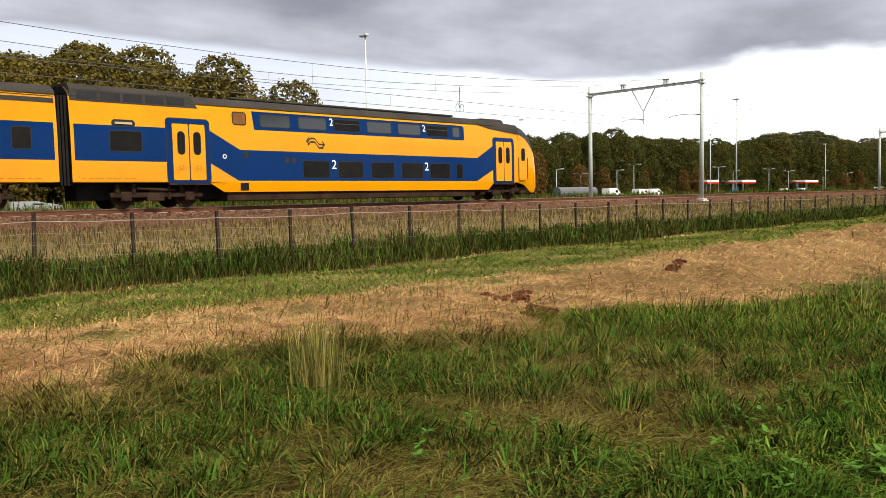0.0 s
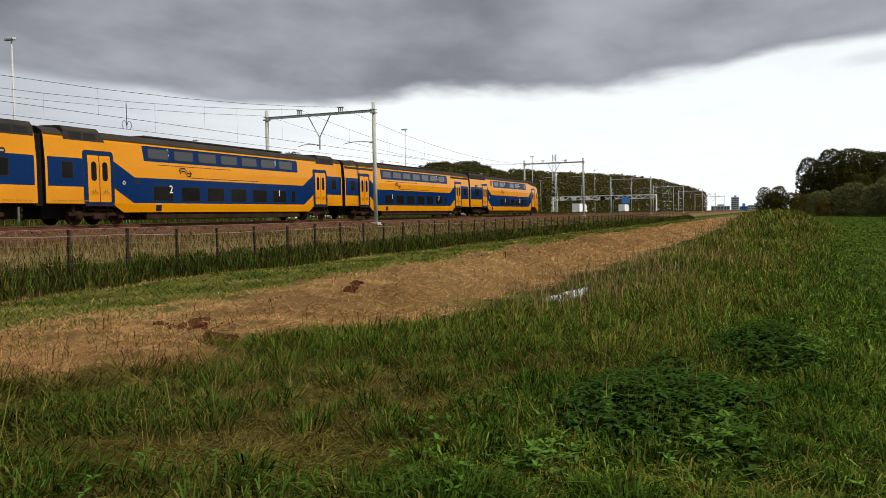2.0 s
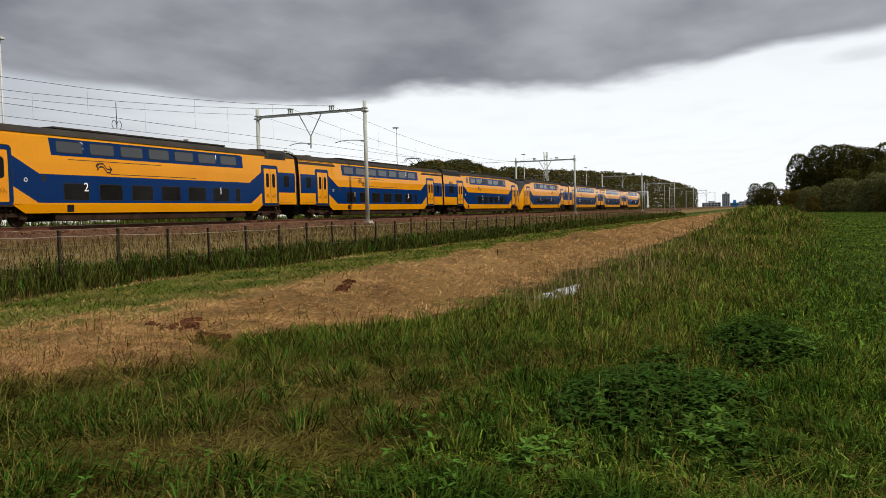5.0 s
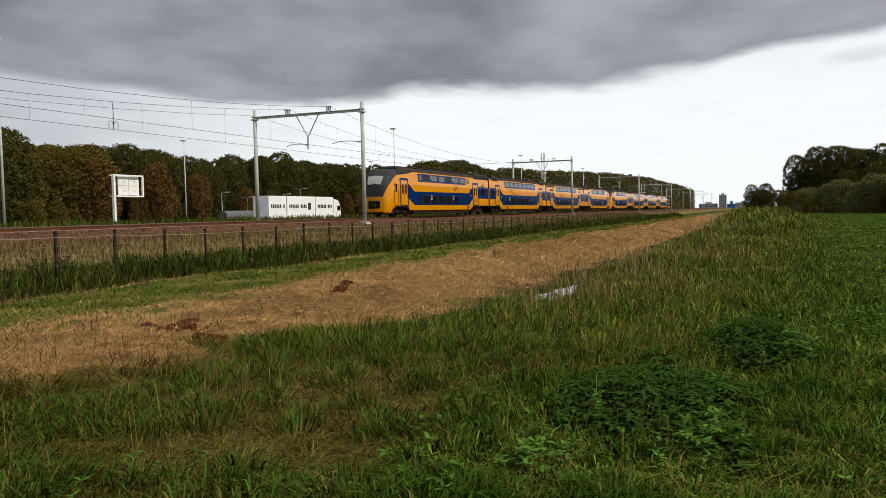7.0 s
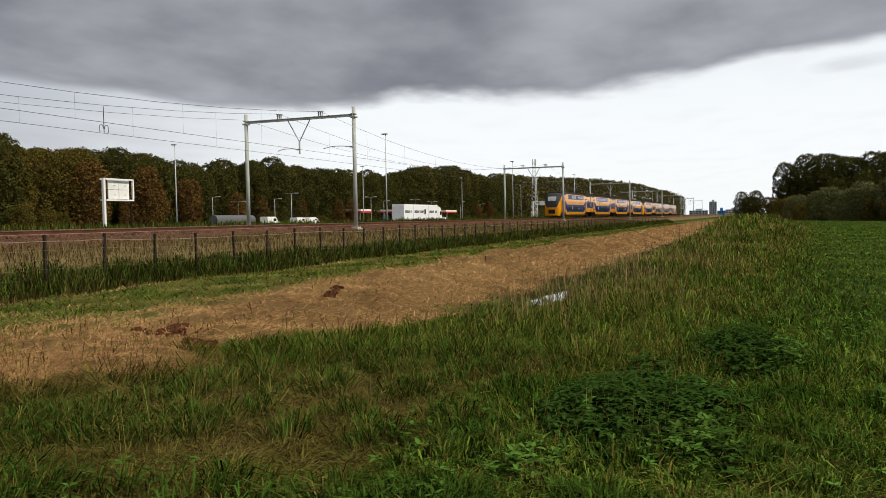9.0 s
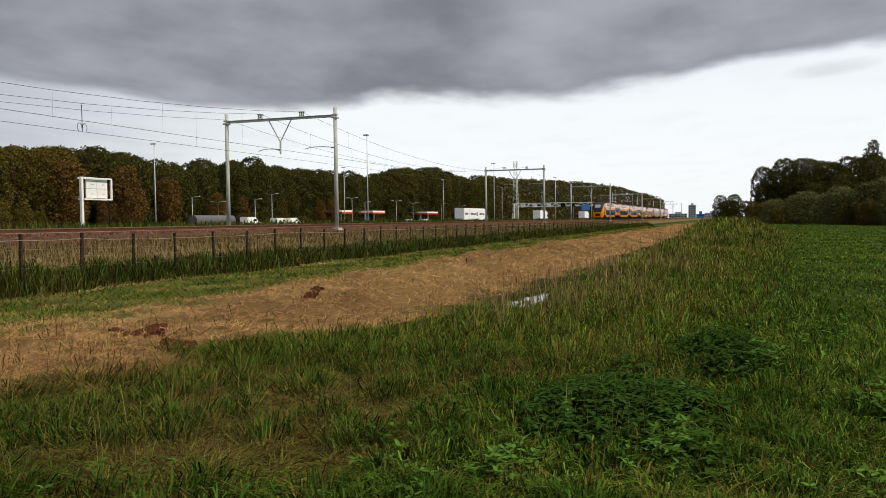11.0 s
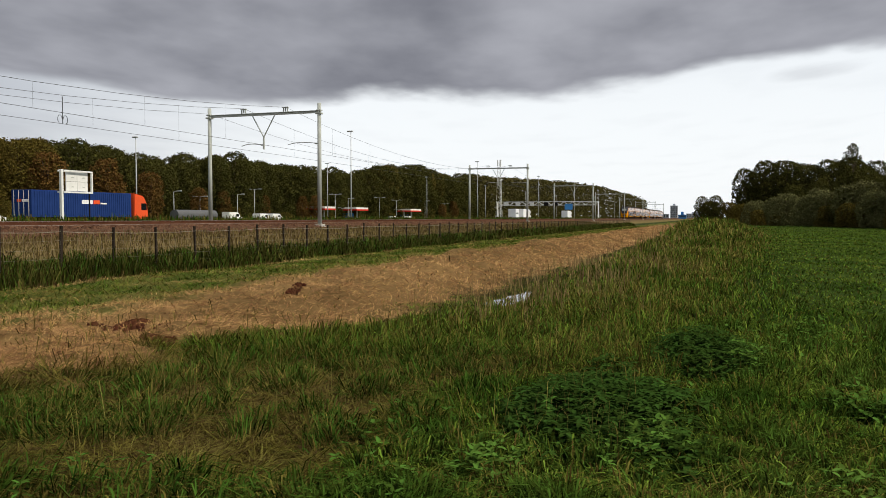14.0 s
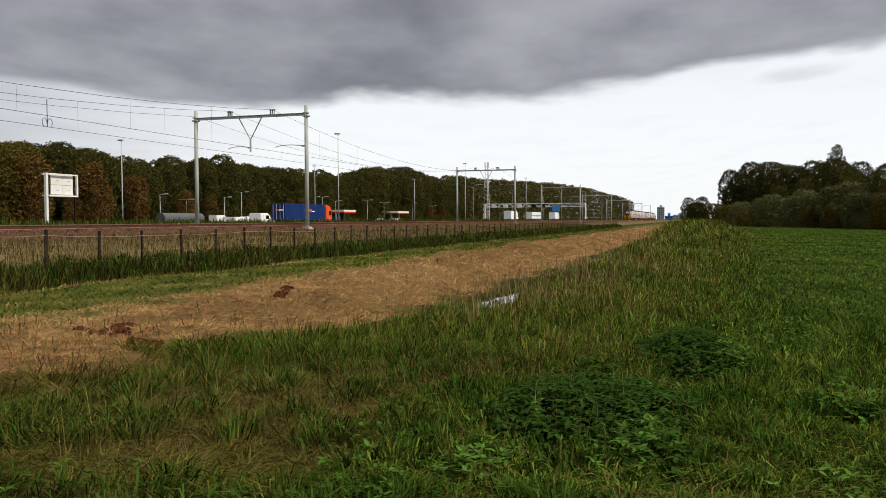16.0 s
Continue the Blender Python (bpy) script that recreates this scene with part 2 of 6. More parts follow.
def ground_material():
    m = bpy.data.materials.new("field_soil_thatch_and_gap_shade")
    m.use_nodes = True
    nt = m.node_tree
    N, Lk = nt.nodes, nt.links
    b = N["Principled BSDF"]
    b.inputs["Roughness"].default_value = 0.95
    b.inputs["Specular IOR Level"].default_value = 0.0
    tc = N.new("ShaderNodeTexCoord")
    sep = N.new("ShaderNodeSeparateXYZ")
    Lk.new(tc.outputs["Object"], sep.inputs[0])
    n1, n2, n3 = (N.new("ShaderNodeTexNoise") for _ in range(3))
    for n, s, d in ((n1, 0.35, 4), (n2, 6.0, 6), (n3, 1.6, 4)):
        n.inputs["Scale"].default_value, n.inputs["Detail"].default_value = s, d
        Lk.new(tc.outputs["Object"], n.inputs["Vector"])
    wob = N.new("ShaderNodeMath")
    wob.operation = "MULTIPLY_ADD"
    Lk.new(n3.outputs[0], wob.inputs[0])
    wob.inputs[1].default_value = 2.2
    Lk.new(sep.outputs[1], wob.inputs[2])
    mr = N.new("ShaderNodeMapRange")
    Lk.new(wob.outputs[0], mr.inputs[0])
    mr.inputs[1].default_value, mr.inputs[2].default_value = -8.9, 51.1
    ramp = N.new("ShaderNodeValToRGB")
    Lk.new(mr.outputs[0], ramp.inputs[0])
    # the stop at -1 is darkened to paint shade between meadow blades
    stops = [(-6, (0.034, 0.056, 0.011)), (-2.5, (0.028, 0.046, 0.010)), (-1, (0.02, 0.032, 0.008)), (4.6, (0.035, 0.034, 0.012)), (5.6, (0.15, 0.092, 0.038)), (8.6, (0.18, 0.115, 0.048)),
             (9.4, (0.09, 0.09, 0.026)), (14.6, (0.065, 0.078, 0.018)), (15.4, (0.17, 0.14, 0.06)), (16.2, (0.03, 0.045, 0.015)), (18.5, (0.04, 0.05, 0.018)),
             (20, (0.15, 0.118, 0.05)), (26.2, (0.125, 0.085, 0.044)), (27.2, (0.085, 0.05, 0.032)), (38.5, (0.085, 0.05, 0.032)), (39.5, (0.05, 0.075, 0.025)), (49, (0.05, 0.075, 0.025))]
    els = ramp.color_ramp.elements
    els.remove(els[1])
    els[0].position = 0.0
    els[0].color = (*stops[0][1], 1)
    for y, c in stops:
        els.new((y + 10) / 60).color = (*c, 1)
    hs = N.new("ShaderNodeHueSaturation")
    Lk.new(ramp.outputs[0], hs.inputs["Color"])
    v = N.new("ShaderNodeMath")
    v.operation = "ADD"
    Lk.new(n1.outputs[0], v.inputs[0])
    Lk.new(n2.outputs[0], v.inputs[1])
    Lk.new(v.outputs[0], hs.inputs["Value"])
    Lk.new(hs.outputs[0], b.inputs["Base Color"])
    bp = N.new("ShaderNodeBump")
    bp.inputs["Strength"].default_value, bp.inputs["Distance"].default_value = 0.8, 0.06
    Lk.new(n2.outputs[0], bp.inputs["Height"])
    Lk.new(bp.outputs[0], b.inputs["Normal"])
    return m


def build_ground():
    xs = np.unique(np.concatenate([[-3000, -1000, -300, -100, -40], np.arange(-20, 0, 2.0), np.arange(0, 40, 0.25), np.arange(40, 90, 0.8), np.arange(90, 300, 6), [350, 450, 600, 900, 1500, 2500, 4500]]))
    ys = np.unique(np.concatenate([[-3000, -1000, -400, -150, -80], np.arange(-60, -10, 5.0), np.arange(-10, 19, 0.25), np.arange(19, 50, 0.7), np.arange(50, 100, 8), [120, 200, 400, 1000, 3000]]))
    X, Y = np.meshgrid(xs, ys)
    Z = ground_z(X, Y)
    nx, ny = len(xs), len(ys)
    co = np.stack([X, Y, Z], -1).reshape(-1, 3)
    i = np.arange(nx * ny).reshape(ny, nx)
    q = np.stack([i[:-1, :-1], i[:-1, 1:], i[1:, 1:], i[1:, :-1]], -1).reshape(-1, 4)
    me = bpy.data.meshes.new("ground")
    me.from_pydata(co.tolist(), [], q.tolist())
    me.polygons.foreach_set("use_smooth", [True] * len(me.polygons))
    me.materials.append(ground_material())
    tagged(new("ground", me), "grassy field with a mown strip and dried cuttings", "ground", kind="structure")


build_ground()


def build_road():
    bm = B()
    box(bm, -600, 2500, 52, 66, 0.40, 0.50)
    box(bm, -600, 2500, 70, 84, 0.40, 0.50)
    part("road", bm, M["asphalt"])
    tagged(bpy.data.objects["road"], "dark asphalt motorway with two carriageways", "road", kind="structure")


build_road()


RAIL_Z, NEAR_Y, FAR_Y = 1.4, 31.5, 35.25
SPANS = [-91.0, -18.0, 55.1, 127.4, 202.0, 277.0, 352.0, 427.0, 502.0]


# ---- railway ----
def build_track(y, label):
    t = thing("railway_track", label, "track", "railway tracks")
    for s in (-0.75, 0.75):
        bm = B()
        box(bm, -300, 1500, y + s - 0.07, y + s + 0.07, 1.235, 1.25)
        box(bm, -300, 1500, y + s - 0.012, y + s + 0.012, 1.25, 1.36)
        box(bm, -300, 1500, y + s - 0.036, y + s + 0.036, 1.36, 1.395)
        r = part("rail", bm, M["rail"], t)
        bm = B()
        box(bm, -300, 1500, y + s - 0.033, y + s + 0.033, 1.3945, 1.4)
        part("rail_head", bm, M["railhead"], r)
    bm = B()
    box(bm, -0.13, 0.13, y - 1.28, y + 1.28, 1.1, 1.232, 0.02)
    first = part("sleeper", bm, M["sleeper"], t)
    first.location.x = 6.0
    for k in range(1, 110):
        o = new("sleeper", first.data)
        o.parent = t
        o.location.x = 6.0 + 0.6 * k


build_track(NEAR_Y, "rusty steel rails on concrete sleepers in ballast")
build_track(FAR_Y, "rusty steel rails on concrete sleepers in ballast")


def scatter_mesh(name, P, verts, faces, S, yaw, tilt, material, label, category, parent=None):
    """Copies of one small shape joined into one mesh: P places, S sizes."""
    n, k = len(P), len(verts)
    V = np.asarray(verts, float)[None] * np.asarray(S, float)[:, None, None]
    c, s = np.cos(tilt)[:, None], np.sin(tilt)[:, None]
    x, y, z = V[..., 0], V[..., 1], V[..., 2]
    x, z = c * x + s * z, -s * x + c * z
    c, s = np.cos(yaw)[:, None], np.sin(yaw)[:, None]
    x, y = c * x - s * y, s * x + c * y
    co = np.stack([x, y, z], -1) + np.asarray(P)[:, None, :]
    return joined(name, co.reshape(-1, 3), faces, n, k, material, label, category, parent)


def joined(name, co, faces, n, k, material, label, category, parent=None):
    me = bpy.data.meshes.new(name)
    loops = np.concatenate([np.asarray(f) for f in faces])
    sizes = np.array([len(f) for f in faces])
    allv = (loops[None] + (np.arange(n) * k)[:, None]).reshape(-1).astype(np.int32)
    tot = np.tile(sizes, n).astype(np.int32)
    start = np.concatenate([[0], np.cumsum(tot)[:-1]]).astype(np.int32)
    me.vertices.add(len(co))
    me.vertices.foreach_set("co", np.ascontiguousarray(co, dtype=np.float32).ravel())
    me.loops.add(len(allv))
    me.loops.foreach_set("vertex_index", allv)
    me.polygons.add(len(tot))
    me.polygons.foreach_set("loop_start", start)
    me.update(calc_edges=True)
    me.materials.append(material)
    ob = new(name, me)
    if parent:
        ob.parent = parent
    return tagged(ob, label, category, kind="stuff")


def build_ballast():
    r = np.random.RandomState(11)
    n = 42000
    x = 8 + 170 * r.rand(n) ** 1.8
    y = np.where(r.rand(n) < 0.75, r.uniform(26.6, 30.9, n), r.uniform(30.9, 38.6, n))
    P = np.stack([x, y, ground_z(x, y) + 0.012], -1)
    v = [(-1, -0.8, -0.5), (1, -0.7, -0.6), (0.8, 0.9, -0.5), (-0.9, 0.8, -0.6), (-0.3, -0.2, 0.8), (0.5, 0.3, 0.65)]
    f = [(0, 1, 5, 4), (1, 2, 5), (2, 3, 4, 5), (3, 0, 4)]
    scatter_mesh("ballast", P, v, f, r.uniform(0.025, 0.06, n) * (1 + x / 120), r.uniform(0, 6.28, n), r.uniform(-0.5, 0.5, n), M["stone"], "pinkish brown crushed stone ballast", "ballast")


build_ballast()


def build_portal(x):
    p = thing("catenary_portal", "grey steel portal carrying the overhead wires", "catenary portal", "catenary portals", (x, 0, 0))
    for y in (28.6, 38.4):
        bm = B()
        rod(bm, (0, y, 0.85), (0, y, 10.35), 0.165, 0.145, 12)
        post = part("post", bm, M["steel"], p, smooth=True)
        bm = B()
        box(bm, -0.42, 0.42, y - 0.42, y + 0.42, 0.35, 0.98, 0.05)
        box(bm, -0.3, 0.3, y - 0.3, y + 0.3, 0.98, 1.12, 0.03)
        part("footing", bm, M["concrete"], post, "pale concrete footing")
        bm = B()
        box(bm, -0.23, 0.23, y - 0.23, y + 0.23, 9.5, 9.62, 0.02)
        box(bm, -0.19, 0.19, y - 0.19, y + 0.19, 9.74, 9.84, 0.02)
        part("collar", bm, M["steel"], post)
    bm = B()
    box(bm, -0.1, 0.1, 28.7, 38.3, 9.6, 9.64)
    box(bm, -0.1, 0.1, 28.7, 38.3, 9.76, 9.80)
    box(bm, -0.05, 0.05, 28.7, 38.3, 9.64, 9.76)
    part("beam", bm, M["steel"], p)
    for y in (NEAR_Y, FAR_Y):
        bm = B()
        for s in (-0.17, 0.17):
            box(bm, -0.05, 0.05, y + s - 0.03, y + s + 0.03, 9.8, 10.12)
        box(bm, -0.09, 0.09, y - 0.26, y + 0.26, 10.12, 10.18)
        rod(bm, (0, y, 9.84), (0, y, 10.12), 0.06, 0.06, 8)
        part("insulator", bm, M["steel"], p)
    bm = B()
    ym = 33.45
    rod(bm, (0, ym - 1.0, 9.6), (0, ym, 7.9), 0.045)
    rod(bm, (0, ym + 1.0, 9.6), (0, ym, 7.9), 0.045)
    rod(bm, (0, ym, 7.95), (0, ym, 6.95), 0.07)
    part("hanger", bm, M["steel"], p)
    for y0, y1 in ((ym, FAR_Y + 0.2), (28.75, NEAR_Y - 0.2)):
        bm = B()
        s = 1 if y1 > y0 else -1
        rod(bm, (0, y0, 7.28), (0, y0 + 0.25 * s, 7.3), 0.06)
        prev = None
        for k in range(7):
            a = k / 6
            q = (0, y0 + (y1 - y0) * (0.1 + 0.9 * a), 7.32 + 0.08 * math.sin(a * 3.1) - 0.3 * max(0, a - 0.75))
            if prev:
                rod(bm, prev, q, 0.03)
            prev = q
        part("registration_arm", bm, M["steel"], p)
    return p


for X in SPANS:
    build_portal(X)


def cable(name, pts, r, parent, material):
    bm = B()
    ring0 = None
    for q in pts:
        q = Vector(q)
        ring = [bm.verts.new(q + Vector((0, r * math.cos(a), r * math.sin(a)))) for a in (0, 2.094, 4.189)]
        if ring0:
            for k in range(3):
                bm.faces.new((ring0[k], ring0[(k + 1) % 3], ring[(k + 1) % 3], ring[k]))
        ring0 = ring
    return part(name, bm, material, parent)


def build_wires():
    for y, zmid in ((NEAR_Y, 8.0), (FAR_Y, 8.05)):
        c = thing("overhead_line", "dark overhead contact and carrier wires", "overhead line", "overhead lines")
        cable("contact_wire", [(x, y + 0.25 * (1 if i % 2 else -1), 6.93) for i, x in enumerate(SPANS)], 0.014, c, M["wire"])
        pts = []
        for a, b in zip(SPANS[:-1], SPANS[1:]):
            pts += [(a + (b - a) * k / 12, y, zmid + 2.15 * (2 * k / 12 - 1) ** 2) for k in range(12)]
        cable("carrier_wire", pts, 0.014, c, M["wire"])
        for a, b in zip(SPANS[:5], SPANS[1:6]):
            for k in range(1, 9):
                f = k / 9
                bm = rod(B(), (a + (b - a) * f, y, 6.93), (a + (b - a) * f, y, zmid + 2.15 * (2 * f - 1) ** 2), 0.005, sides=3)
                part("dropper", bm, M["wire"], c)
    c = thing("feeder_line", "thin dark feeder wires between the portals", "power line")
    for y, z0, sag in ((38.4, 9.9, 1.7),):
        pts = []
        for a, b in zip(SPANS[:-1], SPANS[1:]):
            pts += [(a + (b - a) * k / 10, y, z0 - sag * (1 - (2 * k / 10 - 1) ** 2)) for k in range(10)]
        cable("feeder_wire", pts, 0.013, c, M["wire"])
    # a looped equaliser between the two wires of the near track
    bm = B()
    x, y = 33.1, FAR_Y
    rod(bm, (x + 3.4, y, 8.5), (x + 3.4, y, 6.95), 0.022, sides=4)
    for s in (-1, 1):
        pr = None
        for k in range(9):
            a = -1.2 + k * 0.55
            q = (x + 3.4 + s * (0.2 + 0.17 * math.cos(a)), y, 7.2 + 0.24 * math.sin(a))
            if pr:
                rod(bm, pr, q, 0.016, sides=4)
            pr = q
    part("wire_jumper", bm, M["wire"], c)


build_wires()


# ---- fence ----
def build_fence():
    f = thing("wire_fence", "dark wooden post fence with wire mesh in tall grass", "fence")
    r = random.Random(5)
    bm = B()
    box(bm, -0.034, 0.034, -0.034, 0.034, -0.35, 1.36, 0.01)
    first = part("fence_post", bm, M["post"], f)
    FX, FY = 1.28, 16.5
    n = 88
    tops = []
    for k in range(n):
        x = FX + 1.955 * k
        o = first if k == 0 else new("fence_post", first.data)
        o.parent = f
        z = float(ground_z(x, 16.5)) + 0.13 + (0.06 if x < 16 else 0) - 0.0012 * x
        tops.append((x, z))
        o.matrix_local = pose(x, FY + r.uniform(-0.02, 0.02), z, r.uniform(-1.5, 1.5), r.uniform(-1.5, 1.5), r.uniform(-5, 5))
    for h, rad in ((1.2, 0.008), (0.97, 0.002), (0.74, 0.002), (0.5, 0.002), (0.27, 0.002)):
        pts = []
        for (x, z), (x2, z2) in zip(tops[:-1], tops[1:]):
            pts += [(x, FY - 0.05, z + h), ((x + x2) / 2, FY - 0.05, (z + z2) / 2 + h - 0.02)]
        cable("fence_wire", pts, rad, f, M["fence_wire"])
    bm = B()
    for x in np.arange(FX, FX + 60, 0.3):
        rod(bm, (x, FY - 0.05, 0.1), (x, FY - 0.05, 1.3), 0.0012, sides=3)
    part("mesh_wire", bm, M["fence_wire"], f)


build_fence()


# ---- beside the motorway ----
def build_panel_sign():
    s = thing("roadside_panel", "white steel frame with blank panels on a post", "road sign", at=(51.4, 50, 0))
    bm = B()
    box(bm, 0.0, 0.22, -0.12, 0.12, 0.4, 5.5, 0.02)
    part("post", bm, M["white_paint"], s)
    bm = B()
    box(bm, 3.12, 3.2, -0.04, 0.04, 0.4, 3.7)
    part("rear_post", bm, M["black"], s, "thin dark rear post")
    bm = B()
    for z in (3.62, 5.36):
        box(bm, 0.16, 3.3, -0.25, -0.13, z, z + 0.12)
        box(bm, 0.16, 3.3, 0.35, 0.47, z, z + 0.12)
    for x in (3.18,):
        for y in (-0.25, 0.35):
            box(bm, x, x + 0.14, y, y + 0.15, 3.76, 5.36)
    part("frame", bm, M["white_paint"], s)
    for i in range(2):
        for j in range(2):
            bm = B()
            box(bm, 0.62 + i * 1.2, 1.79 + i * 1.2, 0.0, 0.08, 3.78 + j * 0.79, 4.55 + j * 0.79, 0.01)
            pn = part("panel", bm, M["white_paint"], s)
            bm = B()
            box(bm, 1.2 + i * 1.2, 1.42 + i * 1.2, -0.03, 0.0, 4.1 + j * 0.79, 4.16 + j * 0.79)
            part("handle", bm, M["steel"], pn)


build_panel_sign()


def build_lamp(x, y, h, arms, label):
    p = thing("street_lamp", label, "street lamp", "street lamps", (x, y, 0))
    bm = B()
    rod(bm, (0, 0, 0.3), (0, 0, h), 0.1, 0.05, 8)
    post = part("pole", bm, M["steel_light"], p, smooth=True)
    for s in arms:
        bm = B()
        rod(bm, (0, 0, h), (0, s * (1.1 if abs(s) == 1 else 0.4), h + 0.08), 0.045, 0.04, 6)
        part("arm", bm, M["steel_light"], p)
        bm = B()
        box(bm, -0.16, 0.16, min(s * (0.9 if abs(s) == 1 else -0.5), s * (1.75 if abs(s) == 1 else 0.9)), max(s * (0.9 if abs(s) == 1 else -0.5), s * (1.75 if abs(s) == 1 else 0.9)), h + 0.02, h + 0.2, 0.05)
        part("lamp_head", bm, M["steel_light"], p)
    return p


for x, y, h, arms in ((98.3, 46.3, 13.1, (0.6,)), (90.6, 75, 12.5, (0.6,)), (148, 75, 12.6, (0.6,)), (208, 75, 12.7, (0.6,)), (268, 75, 12.7, (0.6,)), (330, 75, 12.7, (0.6,)), (400, 75, 12.7, (0.6,)), (159.4, 46.3, 13.1, (0.6,)), (220.5, 46.3, 13.1, (0.6,)), (281, 46.3, 13.1, (0.6,)),
                      (342, 46.3, 13.1, (0.6,)), (403, 46.3, 13.1, (0.6,)), (38.05, 46.3, 13.5, (0.6,)), (-24, 46.3, 14.2, (0.6,)),
                      (126.2, 96, 6.5, (-1,)), (134.3, 96, 5.7, (-1, 1)), (147.4, 96, 6.5, (-1,)), (154.1, 96, 7.8, (-1, 1)), (193.9, 96, 7.8, (-1, 1)), (201.9, 96, 6.9, (-1,)), (224, 96, 7.6, (-1, 1)), (240, 97, 7.2, (-1, 1)), (267, 97, 7.5, (-1, 1)), (292, 98, 7.0, (-1, 1))):
    build_lamp(x, y, h, arms, "slim grey street lamp beside the motorway")


def build_gantry(x):
    g = thing("road_gantry", "white lattice gantry spanning the motorway", "gantry", at=(x, 0, 0))
    for y in (44.5, 87):
        bm = B()
        for s in (-0.8, 0.8):
            rod(bm, (s, y, 0.2), (s * 0.8, y, 8.4), 0.2, 0.17, 6)
        for k in range(4):
            z = 0.6 + k * 1.9
            rod(bm, (-0.8, y, z), (0.75, y, z + 1.9), 0.07, sides=5)
        part("leg", bm, M["white_paint"], g)
    for z in (6.9, 8.3):
        bm = B()
        for s in (-0.6, 0.6):
            box(bm, s - 0.11, s + 0.11, 44.5, 87, z - 0.11, z + 0.11)
        part("chord", bm, M["white_paint"], g)
    y = 44.5
    k = 0
    while y < 86:
        for s in (-0.6, 0.6):
            a, b = (6.9, 8.3) if k % 2 else (8.3, 6.9)
            part("brace", rod(B(), (s, y, a), (s, min(87, y + 1.77), b), 0.085, sides=5), M["white_paint"], g)
        y += 1.77
        k += 1
    M["sky_blue"] = mat("blue_cladding", (0.06, 0.22, 0.5), (0.05, 0.18, 0.42), 0.5)
    part("direction_sign", box(B(), -0.95, -0.75, 55.0, 58.2, 5.0, 7.4, 0.04), M["sky_blue"], g, "blue direction sign")
    for y, c in ((62, "black"), (66, "black"), (72, "white_paint"), (78, "white_paint"), (83, "white_paint")):
        bm = B()
        box(bm, -0.95, -0.72, y - 0.9, y + 0.9, 6.6, 8.1, 0.04)
        part("sign_panel", bm, M[c], g)


build_gantry(330)


def build_mast():
    m = thing("lattice_mast", "white steel lattice mast with aerials", "mast", at=(375, 98, 0))
    bm = B()
    for a in range(3):
        c, s = math.cos(a * 2.094), math.sin(a * 2.094)
        rod(bm, (1.9 * c, 1.9 * s, 0.3), (0.7 * c, 0.7 * s, 29), 0.17, 0.1, 5)
    part("leg", bm, M["white_paint"], m)
    bm = B()
    for k in range(14):
        z0, z1 = 0.5 + 2 * k, 2.5 + 2 * k
        r0, r1 = 1.9 - 1.2 * z0 / 29, 1.9 - 1.2 * z1 / 29
        for a in range(3):
            c0, s0, c1, s1 = math.cos(a * 2.094), math.sin(a * 2.094), math.cos((a + 1) * 2.094), math.sin((a + 1) * 2.094)
            rod(bm, (r0 * c0, r0 * s0, z0), (r1 * c1, r1 * s1, z1), 0.07, sides=4)
    part("bracing", bm, M["white_paint"], m)
    for k, (dx, dy) in enumerate(((0.9, 0), (-0.5, 0.8), (-0.5, -0.8))):
        bm = B()
        box(bm, dx - 0.2, dx + 0.2, dy - 0.2, dy + 0.2, 26.5, 29.5, 0.05)
        part("aerial", bm, M["white_paint"], m)


build_mast()


# ---- the train ----
SPEED = 34.5
M["yellow"] = mat("yellow_train_paint", (0.60, 0.245, 0.002), (0.53, 0.205, 0.002), 0.16, 0, 0.5, 8, 0.01, spec=0.2)
M["blue"] = mat("blue_train_paint", (0.002, 0.021, 0.095), (0.002, 0.017, 0.078), 0.14, 0, 0.5, 8, 0.01, spec=0.06)
M["roof"] = mat("grimy_grey_train_roof", (0.05, 0.044, 0.038), (0.03, 0.027, 0.025), 0.85, 0, 0.7, 10, 0.2)
M["louvre"] = mat("dark_louvre", (0.022, 0.022, 0.024), (0.032, 0.032, 0.034), 0.45, 0.2, 2, 30)
M["glass"] = mat("dark_train_glass", (0.006, 0.007, 0.008), (0.01, 0.011, 0.012), 0.06, 0, 0.8, 4, 0.0, spec=0.7)
# same glass, mirroring turned down in place of darker surroundings reflected
M["dark_glass"] = mat("dimmed_reflection_train_glass", (0.006, 0.006, 0.006), (0.012, 0.011, 0.01), 0.1, 0, 0.8, 4, 0.0, spec=0.04)
M["under"] = mat("dirty_underframe", (0.018, 0.011, 0.008), (0.045, 0.027, 0.018), 0.9, 0.0, 2, 25, 0.4)
M["rubber_gap"] = mat("black_bellows", (0.012, 0.011, 0.011), (0.02, 0.018, 0.017), 0.8, 0, 2, 30)
M["marking"] = mat("white_marking", (0.8, 0.8, 0.8), (0.72, 0.72, 0.72), 0.5, bump=0)
M["seal"] = mat("dark_seal", (0.02, 0.02, 0.022), (0.03, 0.03, 0.03), 0.6)
# pale base colour stands in for sky reflected in the windscreen
M["screen"] = mat("windscreen_painted_reflection", (0.34, 0.35, 0.34), (0.28, 0.29, 0.28), 0.08, 0, 0.8, 4, 0.0, spec=0.6)
M["display"] = mat("lit_display_text", (0.4, 0.32, 0.19), (0.32, 0.26, 0.16), 0.5, bump=0)
# amber base colour stands in for light glowing inside the window
M["amber"] = mat("painted_amber_glow_glass", (0.2, 0.075, 0.012), (0.1, 0.04, 0.01), 0.1, 0, 0.8, 4, 0.0, spec=0.3)
